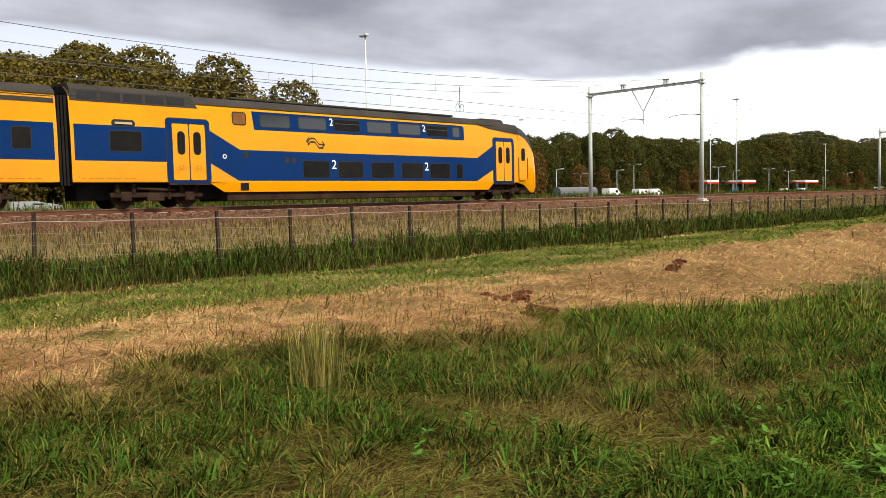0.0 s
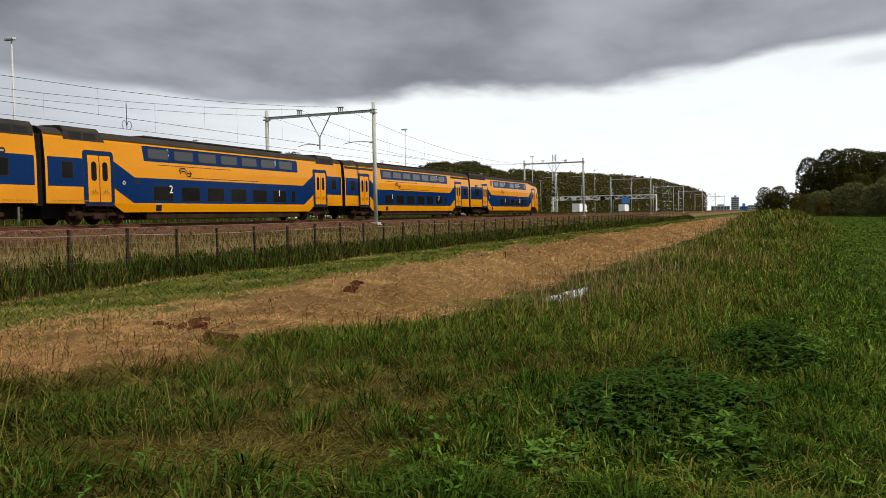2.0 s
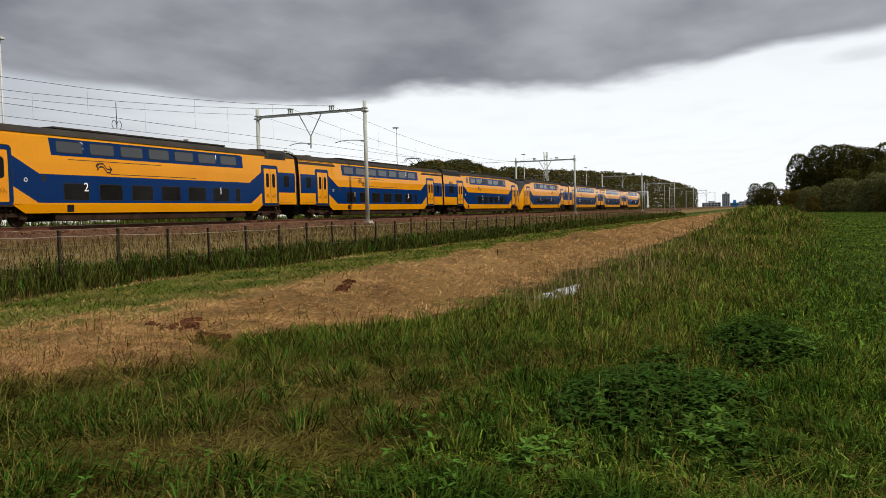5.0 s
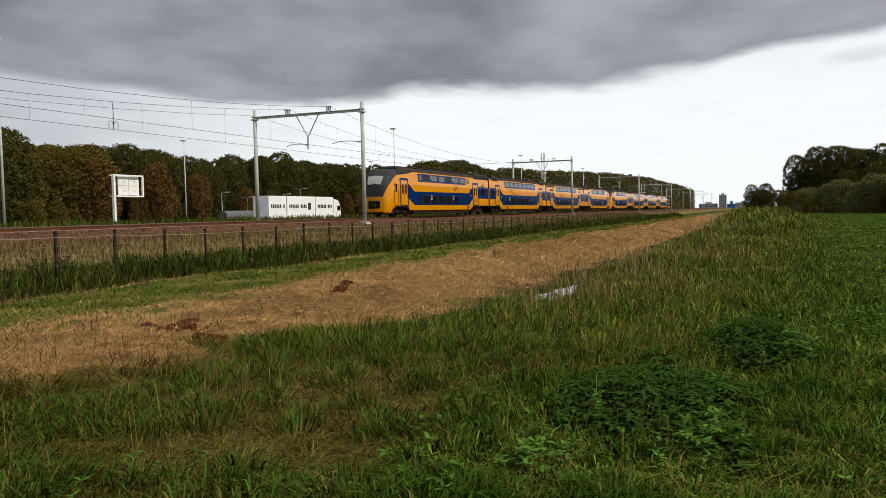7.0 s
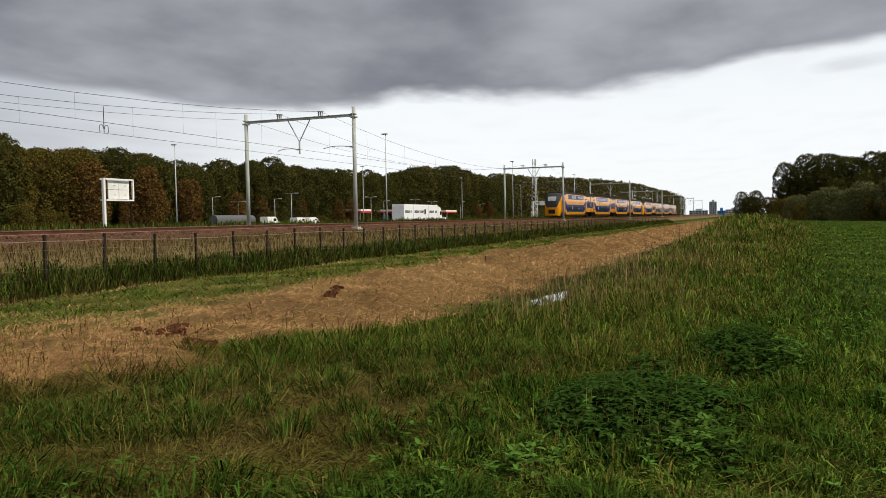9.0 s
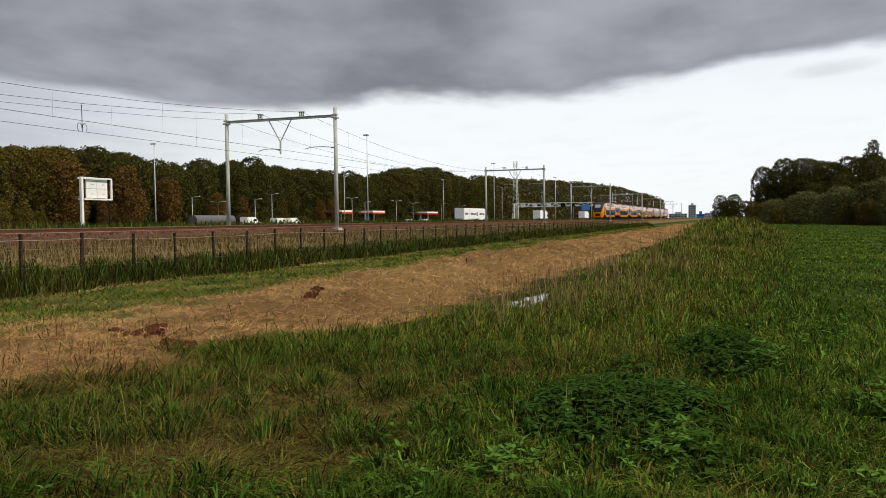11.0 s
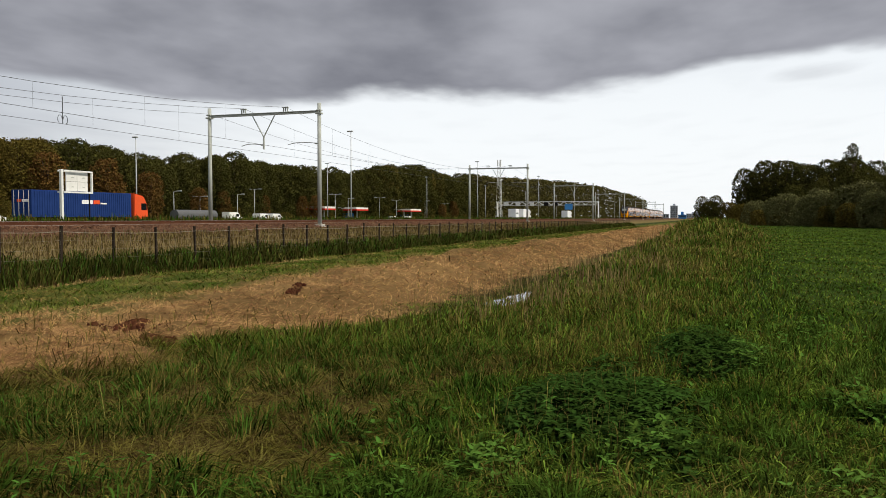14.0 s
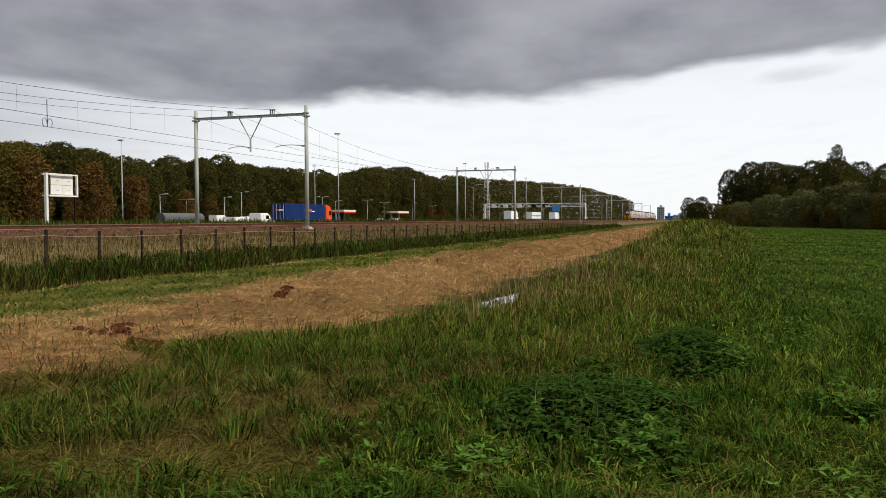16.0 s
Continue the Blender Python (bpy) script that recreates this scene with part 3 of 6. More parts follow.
M["pictogram"] = mat("brown_pictogram_paint", (0.33, 0.15, 0.01), (0.3, 0.13, 0.01), 0.5, bump=0)
M["grille"] = mat("grey_fairing", (0.05, 0.052, 0.055), (0.035, 0.036, 0.04), 0.5, 0.1, 1, 20)
M["lamp_lens"] = mat("red_lamp_lens", (0.4, 0.02, 0.015), (0.3, 0.015, 0.01), 0.2)

# half width of the body at each height above the rail
SIDE_Z = [0.3, 1.0, 2.9, 4.05, 4.3, 4.5, 4.6]
SIDE_Y = [1.36, 1.40, 1.40, 1.31, 1.20, 0.85, 0.0]


def half(z):
    return float(np.interp(z, SIDE_Z, SIDE_Y))


def panel(bm, pts, side, off, cuts=(1.0, 2.9)):
    """A painted panel with outline pts (x, z), laid on the body's side at the height off."""
    vs = [bm.verts.new((x, 0, z)) for x, z in pts]
    bm.faces.new(vs)
    geom = bm.verts[:] + bm.edges[:] + bm.faces[:]
    for c in cuts:
        r = bmesh.ops.bisect_plane(bm, geom=bm.verts[:] + bm.edges[:] + bm.faces[:], plane_co=(0, 0, c), plane_no=(0, 0, 1))
    for v in bm.verts:
        v.co.y = side * (half(v.co.z) + off)
    bmesh.ops.triangulate(bm, faces=bm.faces[:])
    return bm


def round_rect(x0, x1, z0, z1, r=0.08, n=3):
    pts = []
    for cx, cz, a0 in ((x1 - r, z1 - r, 0), (x0 + r, z1 - r, 90), (x0 + r, z0 + r, 180), (x1 - r, z0 + r, 270)):
        for k in range(n + 1):
            a = radians(a0 + 90 * k / n)
            pts.append((cx + r * math.cos(a), cz + r * math.sin(a)))
    return pts


def pane(car, name, x0, x1, z0, z1, side, material, off=0.016, r=0.08, seal=0.035, label="", sealmat="seal"):
    """A window with its rubber seal; returns the pane."""
    g = part(name, panel(B(), round_rect(x0, x1, z0, z1, r), side, off), M[material], car, label)
    if seal:
        part("seal", panel(B(), round_rect(x0 - seal, x1 + seal, z0 - seal, z1 + seal, r + seal), side, off - 0.005), M[sealmat], g)
    return g


def body_shell(car, x0, x1, nose):
    """Body from x0 to x1; nose: the front slopes to a cab."""
    def section(x, top, bottom, pull=0.0, dip=0.0):
        zs = [z for z in SIDE_Z]
        out = []
        for z, y in zip(SIDE_Z, SIDE_Y):
            zz = z
            if z > 2.9:
                zz = 2.9 + (z - 2.9) * (top - 2.9) / 1.7
            zz = max(zz, bottom)
            out.append((x, y - pull * (1 if y > 0.2 else 0), zz))
        return out
    high_end = [(0.0, 4.6, 1.02), (3.9, 4.6, 1.02), (5.4, 4.6, 1.02), (6.1, 4.6, 0.60)] if nose else [(0.0, 4.6, 1.02), (2.4, 4.6, 1.02), (3.9, 4.6, 1.02), (4.6, 4.6, 0.60)]
    xs = [(x0 + d, t, b) for d, t, b in high_end]
    if nose:
        xs += [(x1 - 5.5, 4.6, 0.58), (x1 - 4.6, 4.6, 0.58), (x1 - 4.2, 4.58, 0.9), (x1 - 3.8, 4.5, 0.95), (x1 - 2.9, 4.34, 0.95), (x1 - 2.0, 4.3, 0.95)]
    else:
        xs += [(x1 - d, t, b) for d, t, b in high_end[::-1]]
    bm = B()
    rings = []
    for x, top, bot in xs:
        s = section(x, top, bot)
        loop = [(a, -b, c) for a, b, c in s] + [(a, b, c) for a, b, c in s[-2::-1]]
        rings.append([bm.verts.new(p) for p in loop])
    k = len(rings[0])
    for r0, r1 in zip(rings[:-1], rings[1:]):
        for i in range(k - 1):
            bm.faces.new((r0[i], r0[i + 1], r1[i + 1], r1[i]))
    for r in (rings[0], rings[-1]):
        bm.faces.new(r)
    shell = part("body", bm, M["yellow"], car, smooth=False)
    for x, top, bot in (xs[0],) if nose else (xs[0], xs[-1]):
        s = section(x + (-0.006 if x == x0 else 0.006), top, bot)
        eb = B()
        eb.faces.new([eb.verts.new(p) for p in [(p_, -q_ * 1.002, r_) for p_, q_, r_ in s] + [(p_, q_ * 1.002, r_) for p_, q_, r_ in s[-2::-1]]])
        part("end_wall", eb, M["rubber_gap"], car, "grimy dark end wall")
    # the roof skin: everything above the shoulder, a little proud
    rb = B()
    rr = []
    for x, top, bot in xs:
        s = [p for p in section(x, top, bot)][3:]
        # the low ends carry their grey further down the side
        loop = [(a, -(b + 0.012), c + 0.012) for a, b, c in s] + [(a, b + 0.012, c + 0.012) for a, b, c in s[-2::-1]]
        if not loop:
            continue
        loop[0] = (loop[0][0], loop[0][1], loop[0][2] + 0.1)
        loop[-1] = (loop[-1][0], loop[-1][1], loop[-1][2] + 0.1)
        rr.append([rb.verts.new(p) for p in loop])
    for r0, r1 in zip(rr[:-1], rr[1:]):
        for i in range(len(r0) - 1):
            rb.faces.new((r0[i], r0[i + 1], r1[i + 1], r1[i]))
    part("roof", rb, M["roof"], car, "grimy dark grey roof")
    return shell


def bogie(car, x, motor=False):
    g = part("bogie", box(box(box(B(), x - 1.9, x + 1.9, -1.12, -0.98, 0.42, 0.62, 0.04), x - 1.9, x + 1.9, 0.98, 1.12, 0.42, 0.62, 0.04), x - 0.35, x + 0.35, -1.1, 1.1, 0.4, 0.75, 0.05), M["under"], car)
    for dx in (-1.3, 1.3):
        bm = B()
        for s in (-0.76, 0.76):
            rod(bm, (x + dx, s - 0.065, 0.46), (x + dx, s + 0.065, 0.46), 0.46, sides=24)
            rod(bm, (x + dx, s - 0.09, 0.46), (x + dx, s + 0.0, 0.46), 0.3, sides=18)
        rod(bm, (x + dx, -0.95, 0.46), (x + dx, 0.95, 0.46), 0.08)
        part("wheelset", bm, M["under"], g, smooth=False)
        for s in (-1, 1):
            bm = rod(B(), (x + dx, s * 0.98, 0.46), (x + dx, s * 1.2, 0.46), 0.16, sides=12)
            box(bm, x + dx - 0.2, x + dx + 0.2, min(s * 0.97, s * 1.17), max(s * 0.97, s * 1.17), 0.3, 0.66, 0.03)
            part("axle_box", bm, M["under"], g)
            for q in (-0.32, 0.32):
                part("spring", rod(B(), (x + dx + q, s * 1.07, 0.6), (x + dx + q, s * 1.07, 0.95), 0.09, sides=10), M["under"], g)
    for s in (-1, 1):
        bm = B()
        rod(bm, (x - 0.9, s * 1.14, 0.78), (x + 0.7, s * 1.14, 0.7), 0.06, sides=8)
        box(bm, x - 0.5, x + 0.2, min(s * 1.05, s * 1.22), max(s * 1.05, s * 1.22), 0.28, 0.5, 0.03)
        rod(bm, (x + 0.45, s * 1.1, 0.35), (x + 0.45, s * 1.1, 0.9), 0.07, sides=8)
        part("damper", bm, M["under"], g, "grey dampers and pipes")
    return g


def doors(car, x0, x1, side, top=3.33, bottom=1.1):
    """A pair of door leaves in a blue surround."""
    fr = part("door_frame", panel(B(), round_rect(x0 - 0.24, x1 + 0.2, bottom - 0.12, top + 0.2, 0.16), side, 0.006), M["blue"], car, "blue door surround")
    part("frame_edge", panel(B(), round_rect(x0 - 0.275, x1 + 0.235, bottom - 0.14, top + 0.235, 0.18), side, 0.0055), M["seal"], fr)
    xm = (x0 + x1) / 2
    part("door_gap", panel(B(), [(x0 - 0.03, bottom - 0.02), (x1 + 0.03, bottom - 0.02), (x1 + 0.03, top + 0.03), (x0 - 0.03, top + 0.03)], side, 0.010), M["seal"], fr)
    for a, b in ((x0, xm - 0.025), (xm + 0.025, x1)):
        d = part("door_leaf", panel(B(), round_rect(a, b, bottom, top, 0.05), side, 0.018), M["yellow"], car)
        c = (a + b) / 2 + (0.02 if a == x0 else -0.02)
        part("door_window", panel(B(), round_rect(c - 0.14, c + 0.14, top - 1.2, top - 0.32, 0.13), side, 0.026), M["dark_glass"], d)
        part("window_seal", panel(B(), round_rect(c - 0.17, c + 0.17, top - 1.23, top - 0.29, 0.16), side, 0.022), M["seal"], d)
    if top > 3.3:
        for c in (x0 + 0.33, x1 - 0.33):
            bm = B()
            yy = side * 1.424
            for dx in (-0.13, 0.13):
                for k in range(10):
                    a0, a1 = k * 0.6283, (k + 1) * 0.6283
                    rod(bm, (c + dx + 0.085 * math.cos(a0), yy, bottom + 0.42 + 0.085 * math.sin(a0)), (c + dx + 0.085 * math.cos(a1), yy, bottom + 0.42 + 0.085 * math.sin(a1)), 0.009, sides=4)
            for p_, q_ in (((-0.13, 0), (-0.05, 0.14)), ((-0.05, 0.14), (0.09, 0.14)), ((0.13, 0), (0.08, 0.2)), ((-0.13, 0), (0.0, 0)), ((0.0, 0), (0.09, 0.14)), ((0.0, 0), (-0.06, 0.18))):
                rod(bm, (c + p_[0], yy, bottom + 0.42 + p_[1]), (c + q_[0], yy, bottom + 0.42 + q_[1]), 0.009, sides=4)
            part("bicycle_pictogram", bm, M["pictogram"], car, "small brown bicycle pictogram")
    part("step", box(B(), x0 - 0.2, x1 + 0.2, min(side * 1.3, side * 1.43), max(side * 1.3, side * 1.43), bottom - 0.2, bottom - 0.12), M["under"], car)


def digit(car, ch, x, z, h, side, flip=False):
    cu = bpy.data.curves.new("number", "FONT")
    cu.body = ch
    cu.size = h * 1.4
    cu.extrude = 0.002
    ob = new("class_number", cu)
    dg = bpy.context.evaluated_depsgraph_get()
    me = bpy.data.meshes.new_from_object(ob.evaluated_get(dg))
    bpy.data.objects.remove(ob)
    me.materials.clear()
    me.materials.append(M["marking"])
    o = new("class_number", me)
    o.parent = car
    y = side * (half(z + h / 2) + 0.02)
    lean = math.degrees(math.atan2(half(z) - half(z + h), h))
    o.matrix_local = pose(x, y, z, 90 - (lean if side < 0 else -lean), 0, (0 if side < 0 else 180))
    return o


def side_details(car, L, nose, first, side, low):
    """Paint, doors, windows of one side. x runs from the coupled end 0 to L; flip: written for a car standing the other way round."""
    # blue band of the end vestibule, then down the slope to the lower deck
    e = 22.87
    band = [(0.12, 1.81), (5.45, 1.81), (6.77, 1.07), (e - 1.35, 1.05), (e, 1.68), (e, 3.02), (e - 1.3, 2.32), (6.88, 2.37), (5.45, 3.15), (0.12, 3.14)]
    if not nose:
        band = [(0.12, 1.81), (3.95, 1.81), (5.27, 1.07), (L - 5.27, 1.07), (L - 3.95, 1.81), (L - 0.12, 1.81), (L - 0.12, 3.14), (L - 3.95, 3.15), (L - 5.38, 2.37), (5.38, 2.37), (3.95, 3.15), (0.12, 3.14)]
    part("blue_band", panel(B(), band, side, 0.004), M["blue"], car, "deep blue painted band")
    # the coupled cars have shorter vestibules and a longer row of seats
    s0, s1 = (7.52, 20.6) if nose else (6.0, L - 5.95)
    top = [(s0, 4.03), (s1 - 0.15, 4.03), (s1, 3.94), (s1, 3.3), (s1 - 0.1, 3.24), (s0 + 0.08, 3.24)]
    part("upper_band", panel(B(), top, side, 0.004), M["blue"], car, "deep blue painted window band")
    for i in range(6 if nose else 7):
        x = s0 + 0.4 + 1.98 * i
        if x + 1.5 < s1 - 0.1:
            hopper = nose and i in (2, 5)
            w = pane(car, "upper_window", x, x + 1.5, 3.40, 3.90, side, "dark_glass" if hopper else "glass", label="upper window with its vent ajar" if hopper else "")
            if hopper:
                part("vent_bar", panel(B(), [(x + 0.06, 3.7), (x + 1.44, 3.7), (x + 1.44, 3.735), (x + 0.06, 3.735)], side, 0.022), M["grille"], w)
    if nose:
        pane(car, "upper_window", 19.72, 20.22, 3.40, 3.90, side, "glass")
    if not nose:
        pane(car, "lower_window", 19.6, 20.0, 1.22, 1.95, side, "dark_glass", r=0.06)
        part("lining", panel(B(), [(7.0, 3.1), (13.2, 3.1), (13.2, 3.065), (7.0, 3.065)], side, 0.004), M["seal"], car, "fine dark line")
        part("lining", panel(B(), [(9.6, 2.5), (16.0, 2.5), (16.0, 2.465), (9.6, 2.465)], side, 0.004), M["seal"], car, "fine dark line")
    w0 = 10.05 if nose else 6.7
    for i in range(5 if nose else 6):
        x = w0 + (1.98 if nose else 2.15) * i
        pane(car, "lower_window", x, x + 1.45, 1.22, 1.95, side, "dark_glass")
    if nose:
        pane(car, "lower_window", 19.93, 20.36, 1.22, 1.95, side, "dark_glass", r=0.06)
    n = ("2", "2") if nose else ("2", "1") if first else ("1", "2")
    for x, z, h in ((11.6, 3.62, 0.34), (17.5, 3.6, 0.34), (11.62, 1.62, 0.42), (17.55, 1.6, 0.42)) if nose else ((7.75, 3.62, 0.34), (17.75, 3.6, 0.34), (7.85, 1.62, 0.42), (18.0, 1.6, 0.42)):
        digit(car, n[x > 13], x, z, h, side)
    # emblem: two linked arrows, drawn as a plain zigzag
    bm = B()
    eo = 0.0 if nose else -1.6
    zz = [(10.32, 2.86), (10.48, 3.02), (10.72, 3.02), (10.95, 2.76), (11.2, 2.76)]
    for xa, xb, za in ((10.22, 10.42, 2.86), (11.3, 11.1, 2.72)):
        for sgn in (1, -1):
            bm.faces.new([bm.verts.new((p + eo, side * 1.41, q)) for p, q in ((xa, za), (xb, za + sgn * 0.2), (xb, za + sgn * 0.12), (xa + (0.09 if xb > xa else -0.09), za))])
    for (a, c), (b, d) in zip(zz[:-1], zz[1:]):
        for o in (0.0, -0.16):
            v = [bm.verts.new((p + eo, side * 1.408, q)) for p, q in ((a, c + o), (b, d + o), (b, d + o - 0.08), (a, c + o - 0.08))]
            bm.faces.new(v)
    part("emblem", bm, M["seal"], car, "dark line emblem")
    doors(car, 3.88 if nose else 2.38, 5.28 if nose else 3.78, side)
    if nose:
        pane(car, "vestibule_window", 1.42, 2.62, 2.2, 2.94, side, "dark_glass")
        pane(car, "destination_display", 1.55, 2.36, 3.15, 3.33, side, "seal", seal=0.05, label="small lit destination display")
        part("display_text", box(B(), 1.62, 2.28, min(side * 1.42, side * 1.425), max(side * 1.42, side * 1.425), 3.2, 3.28), M["display"], car, "pale bar of unreadable text")
        pane(car, "service_window", 6.62, 7.2, 3.45, 3.92, side, "amber", seal=0.05, label="small service window with a painted amber glow")
        doors(car, 23.12, 24.46, side, 3.27, 1.06)
    else:
        pane(car, "vestibule_window", 0.9, 1.5, 2.2, 2.94, side, "dark_glass")
        pane(car, "vestibule_window", L - 1.5, L - 0.9, 2.2, 2.94, side, "dark_glass")
        doors(car, L - 3.78, L - 2.38, side)
    part("sill_vent", panel(B(), round_rect(6.85, 7.25, 0.66, 0.98, 0.03), side, 0.006), M["rubber_gap"], car, "small black vent in the sill")
    for x, z in ((7.05, 2.2), (9.1, 2.0), (9.45, 2.0)) if nose else ((5.5, 2.2),):
        part("cover_plate", panel(B(), round_rect(x, x + 0.22, z - 0.16, z + 0.1, 0.02), side, 0.01), M["seal"], car)
    # sloping grey louvre field over the end vestibule
    for flip in () if low else (False,) if nose else (False, True):
        ve = 0.0 if nose else 1.5

        def at(x):
            return L - x if flip else x
        x_in, x_out = (0.05 if nose else 1.1), 5.05 - ve
        bm = B()
        loops = []
        for xx, slope in ((x_in, 0.0), (x_out, 0.3)):
            loops.append([bm.verts.new((at(xx - slope * f_), side * y_, z_)) for y_, z_, f_ in ((1.325, 3.98, 0), (1.29, 4.42, 0.9), (1.12, 4.62, 1), (0.0, 4.68, 1), (0.0, 3.98, 0))])
        for i in range(5):
            bm.faces.new((loops[0][i], loops[0][(i + 1) % 5], loops[1][(i + 1) % 5], loops[1][i]))
        for lp in loops:
            bm.faces.new(lp)
        lv = part("louvre_housing", bm, M["roof"], car, "dark grey housing over the vestibule")
        for i in range(5 if nose else 2):
            p, q = sorted((at((0.3 if nose else 1.4) + 0.86 * i), at((1.04 if nose else 2.14) + 0.86 * i)))
            lb = B()
            lb.faces.new([lb.verts.new((x_, side * (1.325 - 0.0795 * (z_ - 3.98) + 0.012), z_)) for x_, z_ in ((p, 4.06), (q, 4.06), (q, 4.36), (p, 4.36))])
            part("louvre", lb, M["louvre"], lv)
    # sole bar markings at both ends, a grab disc
    bm = B()
    for e0 in (0.35,) if nose else (0.35, L - 2.6):
        for i in range(9):
            box(bm, e0 + 0.22 * i, e0 + 0.12 + 0.06 * (i % 3) + 0.22 * i, side * 1.4, side * 1.407, 1.13, 1.17)
    part("lettering", bm, M["pictogram"], car, "illegible small brown lettering")
    bm = B()
    rod(bm, (6.15 + (0 if nose else -1.5), side * 1.4, 2.08), (6.15 + (0 if nose else -1.5), side * 1.412, 2.08), 0.1, sides=14)
    ring = part("door_button", bm, M["steel_light"], car)
    part("button_centre", rod(B(), (6.15 + (0 if nose else -1.5), side * 1.405, 2.08), (6.15 + (0 if nose else -1.5), side * 1.416, 2.08), 0.055, sides=12), M["blue"], ring)


def nose_cab(car, L):
    """The sloping driver's end: yellow snout, grey windscreen surround, black coupler mouth."""
    secs = [  # x from the cab's start, half width low/high, bottom, belt, top
        (-2.0, 1.40, 1.27, 0.95, 3.75, 4.31), (-1.35, 1.40, 1.24, 0.8, 3.5, 4.24), (-0.8, 1.36, 1.16, 0.42, 3.05, 3.98),
        (-0.4, 1.28, 1.05, 0.38, 2.65, 3.5), (-0.12, 1.12, 0.92, 0.38, 2.2, 2.9), (0.0, 0.92, 0.74, 0.46, 1.8, 2.2)]
    bm, gm = B(), B()
    rows = []
    arr = np.array(secs)
    ks = np.linspace(0, len(secs) - 1, 21)
    i0 = np.clip(ks.astype(int), 0, len(secs) - 2)
    f = (ks - i0)[:, None]
    p0, p1, p2, p3 = (arr[np.clip(i0 + d, 0, len(secs) - 1)] for d in (-1, 0, 1, 2))
    secs = 0.5 * (2 * p1 + (p2 - p0) * f + (2 * p0 - 5 * p1 + 4 * p2 - p3) * f ** 2 + (3 * p1 - p0 - 3 * p2 + p3) * f ** 3)
    for dx, wl, wh, zb, belt, top in secs:
        x = L + dx
        low = [(x, -wl * 0.9, zb), (x, -wl, zb + 0.35), (x, -wl, (zb + belt) / 2 + 0.2), (x, -(wl * 0.55 + wh * 0.45), belt)]
        up = [(x, -wh, belt + (top - belt) * 0.55), (x, -wh * 0.72, top - 0.06), (x, 0, top)]
        rows.append((low, up))

    def mirror(seq):
        return seq + [(a, -b, c) for a, b, c in seq[::-1] if abs(b) > 1e-6]
    def skin(m, loops):
        rr = [[m.verts.new(p) for p in lp] for lp in loops]
        for r0, r1 in zip(rr[:-1], rr[1:]):
            for i in range(len(r0) - 1):
                m.faces.new((r0[i], r0[i + 1], r1[i + 1], r1[i]))
        return rr
    for s in (1, -1):
        skin(bm, [[(a, b * s, c) for a, b, c in lo] for lo, up in rows])
    lo, up = rows[-1]
    f = [bm.verts.new(p) for p in (lo + [(a, -b, c) for a, b, c in lo[::-1]])]
    bm.faces.new(f)
    bmesh.ops.remove_doubles(bm, verts=bm.verts[:], dist=0.001)
    part("cab", bm, M["yellow"], car, "yellow rounded driver's cab", smooth=True)
    rr = skin(gm, [mirror([lo[-1]] + up) for lo, up in rows])
    gm.faces.new(rr[-1])
    part("cab_fairing", gm, M["grille"], car, "dark grey windscreen surround", smooth=True)
    # windscreen bent to the slope, with a wiper
    bm = B()
    rr = []
    for dx, wl, wh, zb, belt, top in secs:
        if -0.5 < dx < -0.09:
            x = L + dx + 0.022
            rr.append([bm.verts.new((x, f_ * wh * 0.7, top - 0.058 * abs(f_) + 0.018)) for f_ in (-1, -0.5, 0, 0.5, 1)])
    for r0, r1 in zip(rr[:-1], rr[1:]):
        for i in range(4):
            bm.faces.new((r0[i], r0[i + 1], r1[i + 1], r1[i]))
    screen = part("windscreen", bm, M["screen"], car, "windscreen with a painted pale reflection", smooth=True)
    part("wiper", rod(B(), (L - 0.04, 0.1, 2.86), (L - 0.28, -0.42, 3.3), 0.014, sides=5), M["rubber_gap"], screen)
    bm = B()
    box(bm, L - 0.25, L + 0.03, -0.62, 0.62, 0.72, 1.5, 0.12)
    mo = part("coupler_mouth", bm, M["rubber_gap"], car, "black coupler opening")
    bm = B()
    box(bm, L - 0.1, L + 0.28, -0.22, 0.22, 0.85, 1.2, 0.05)
    rod(bm, (L + 0.1, 0, 1.32), (L + 0.3, 0, 1.32), 0.08)
    part("coupler", bm, M["under"], mo)
    for s in (-1, 1):
        for k, y in enumerate((0.72, 0.92)):
            bm = B()
            x = L - 0.10 - 0.16 * k
            rod(bm, (x - 0.1, s * y, 1.78), (x + 0.06, s * y, 1.78), 0.075, sides=12)
            part("tail_lamp" if k else "head_lamp", bm, M["lamp_lens"] if k else M["marking"], car)
        bm = panel(B(), round_rect(L - 1.95, L - 1.3, 1.1, 3.25, 0.06), s, 0.006)
        part("cab_door_outline", bm, M["yellow"], car)
        part("cab_window", panel(B(), round_rect(L - 1.78, L - 1.44, 2.22, 2.95, 0.12), s, 0.016), M["dark_glass"], car)
        for x in (L - 2.02, L - 1.22):
            part("grab_rail", rod(B(), (x, s * 1.43, 1.2), (x, s * 1.43, 2.4), 0.018, sides=6), M["seal"], car)
    bm = B()
    box(bm, L - 1.6, L - 0.2, -1.15, 1.15, 0.28, 0.5, 0.08)
    part("snow_plough", bm, M["under"], car)


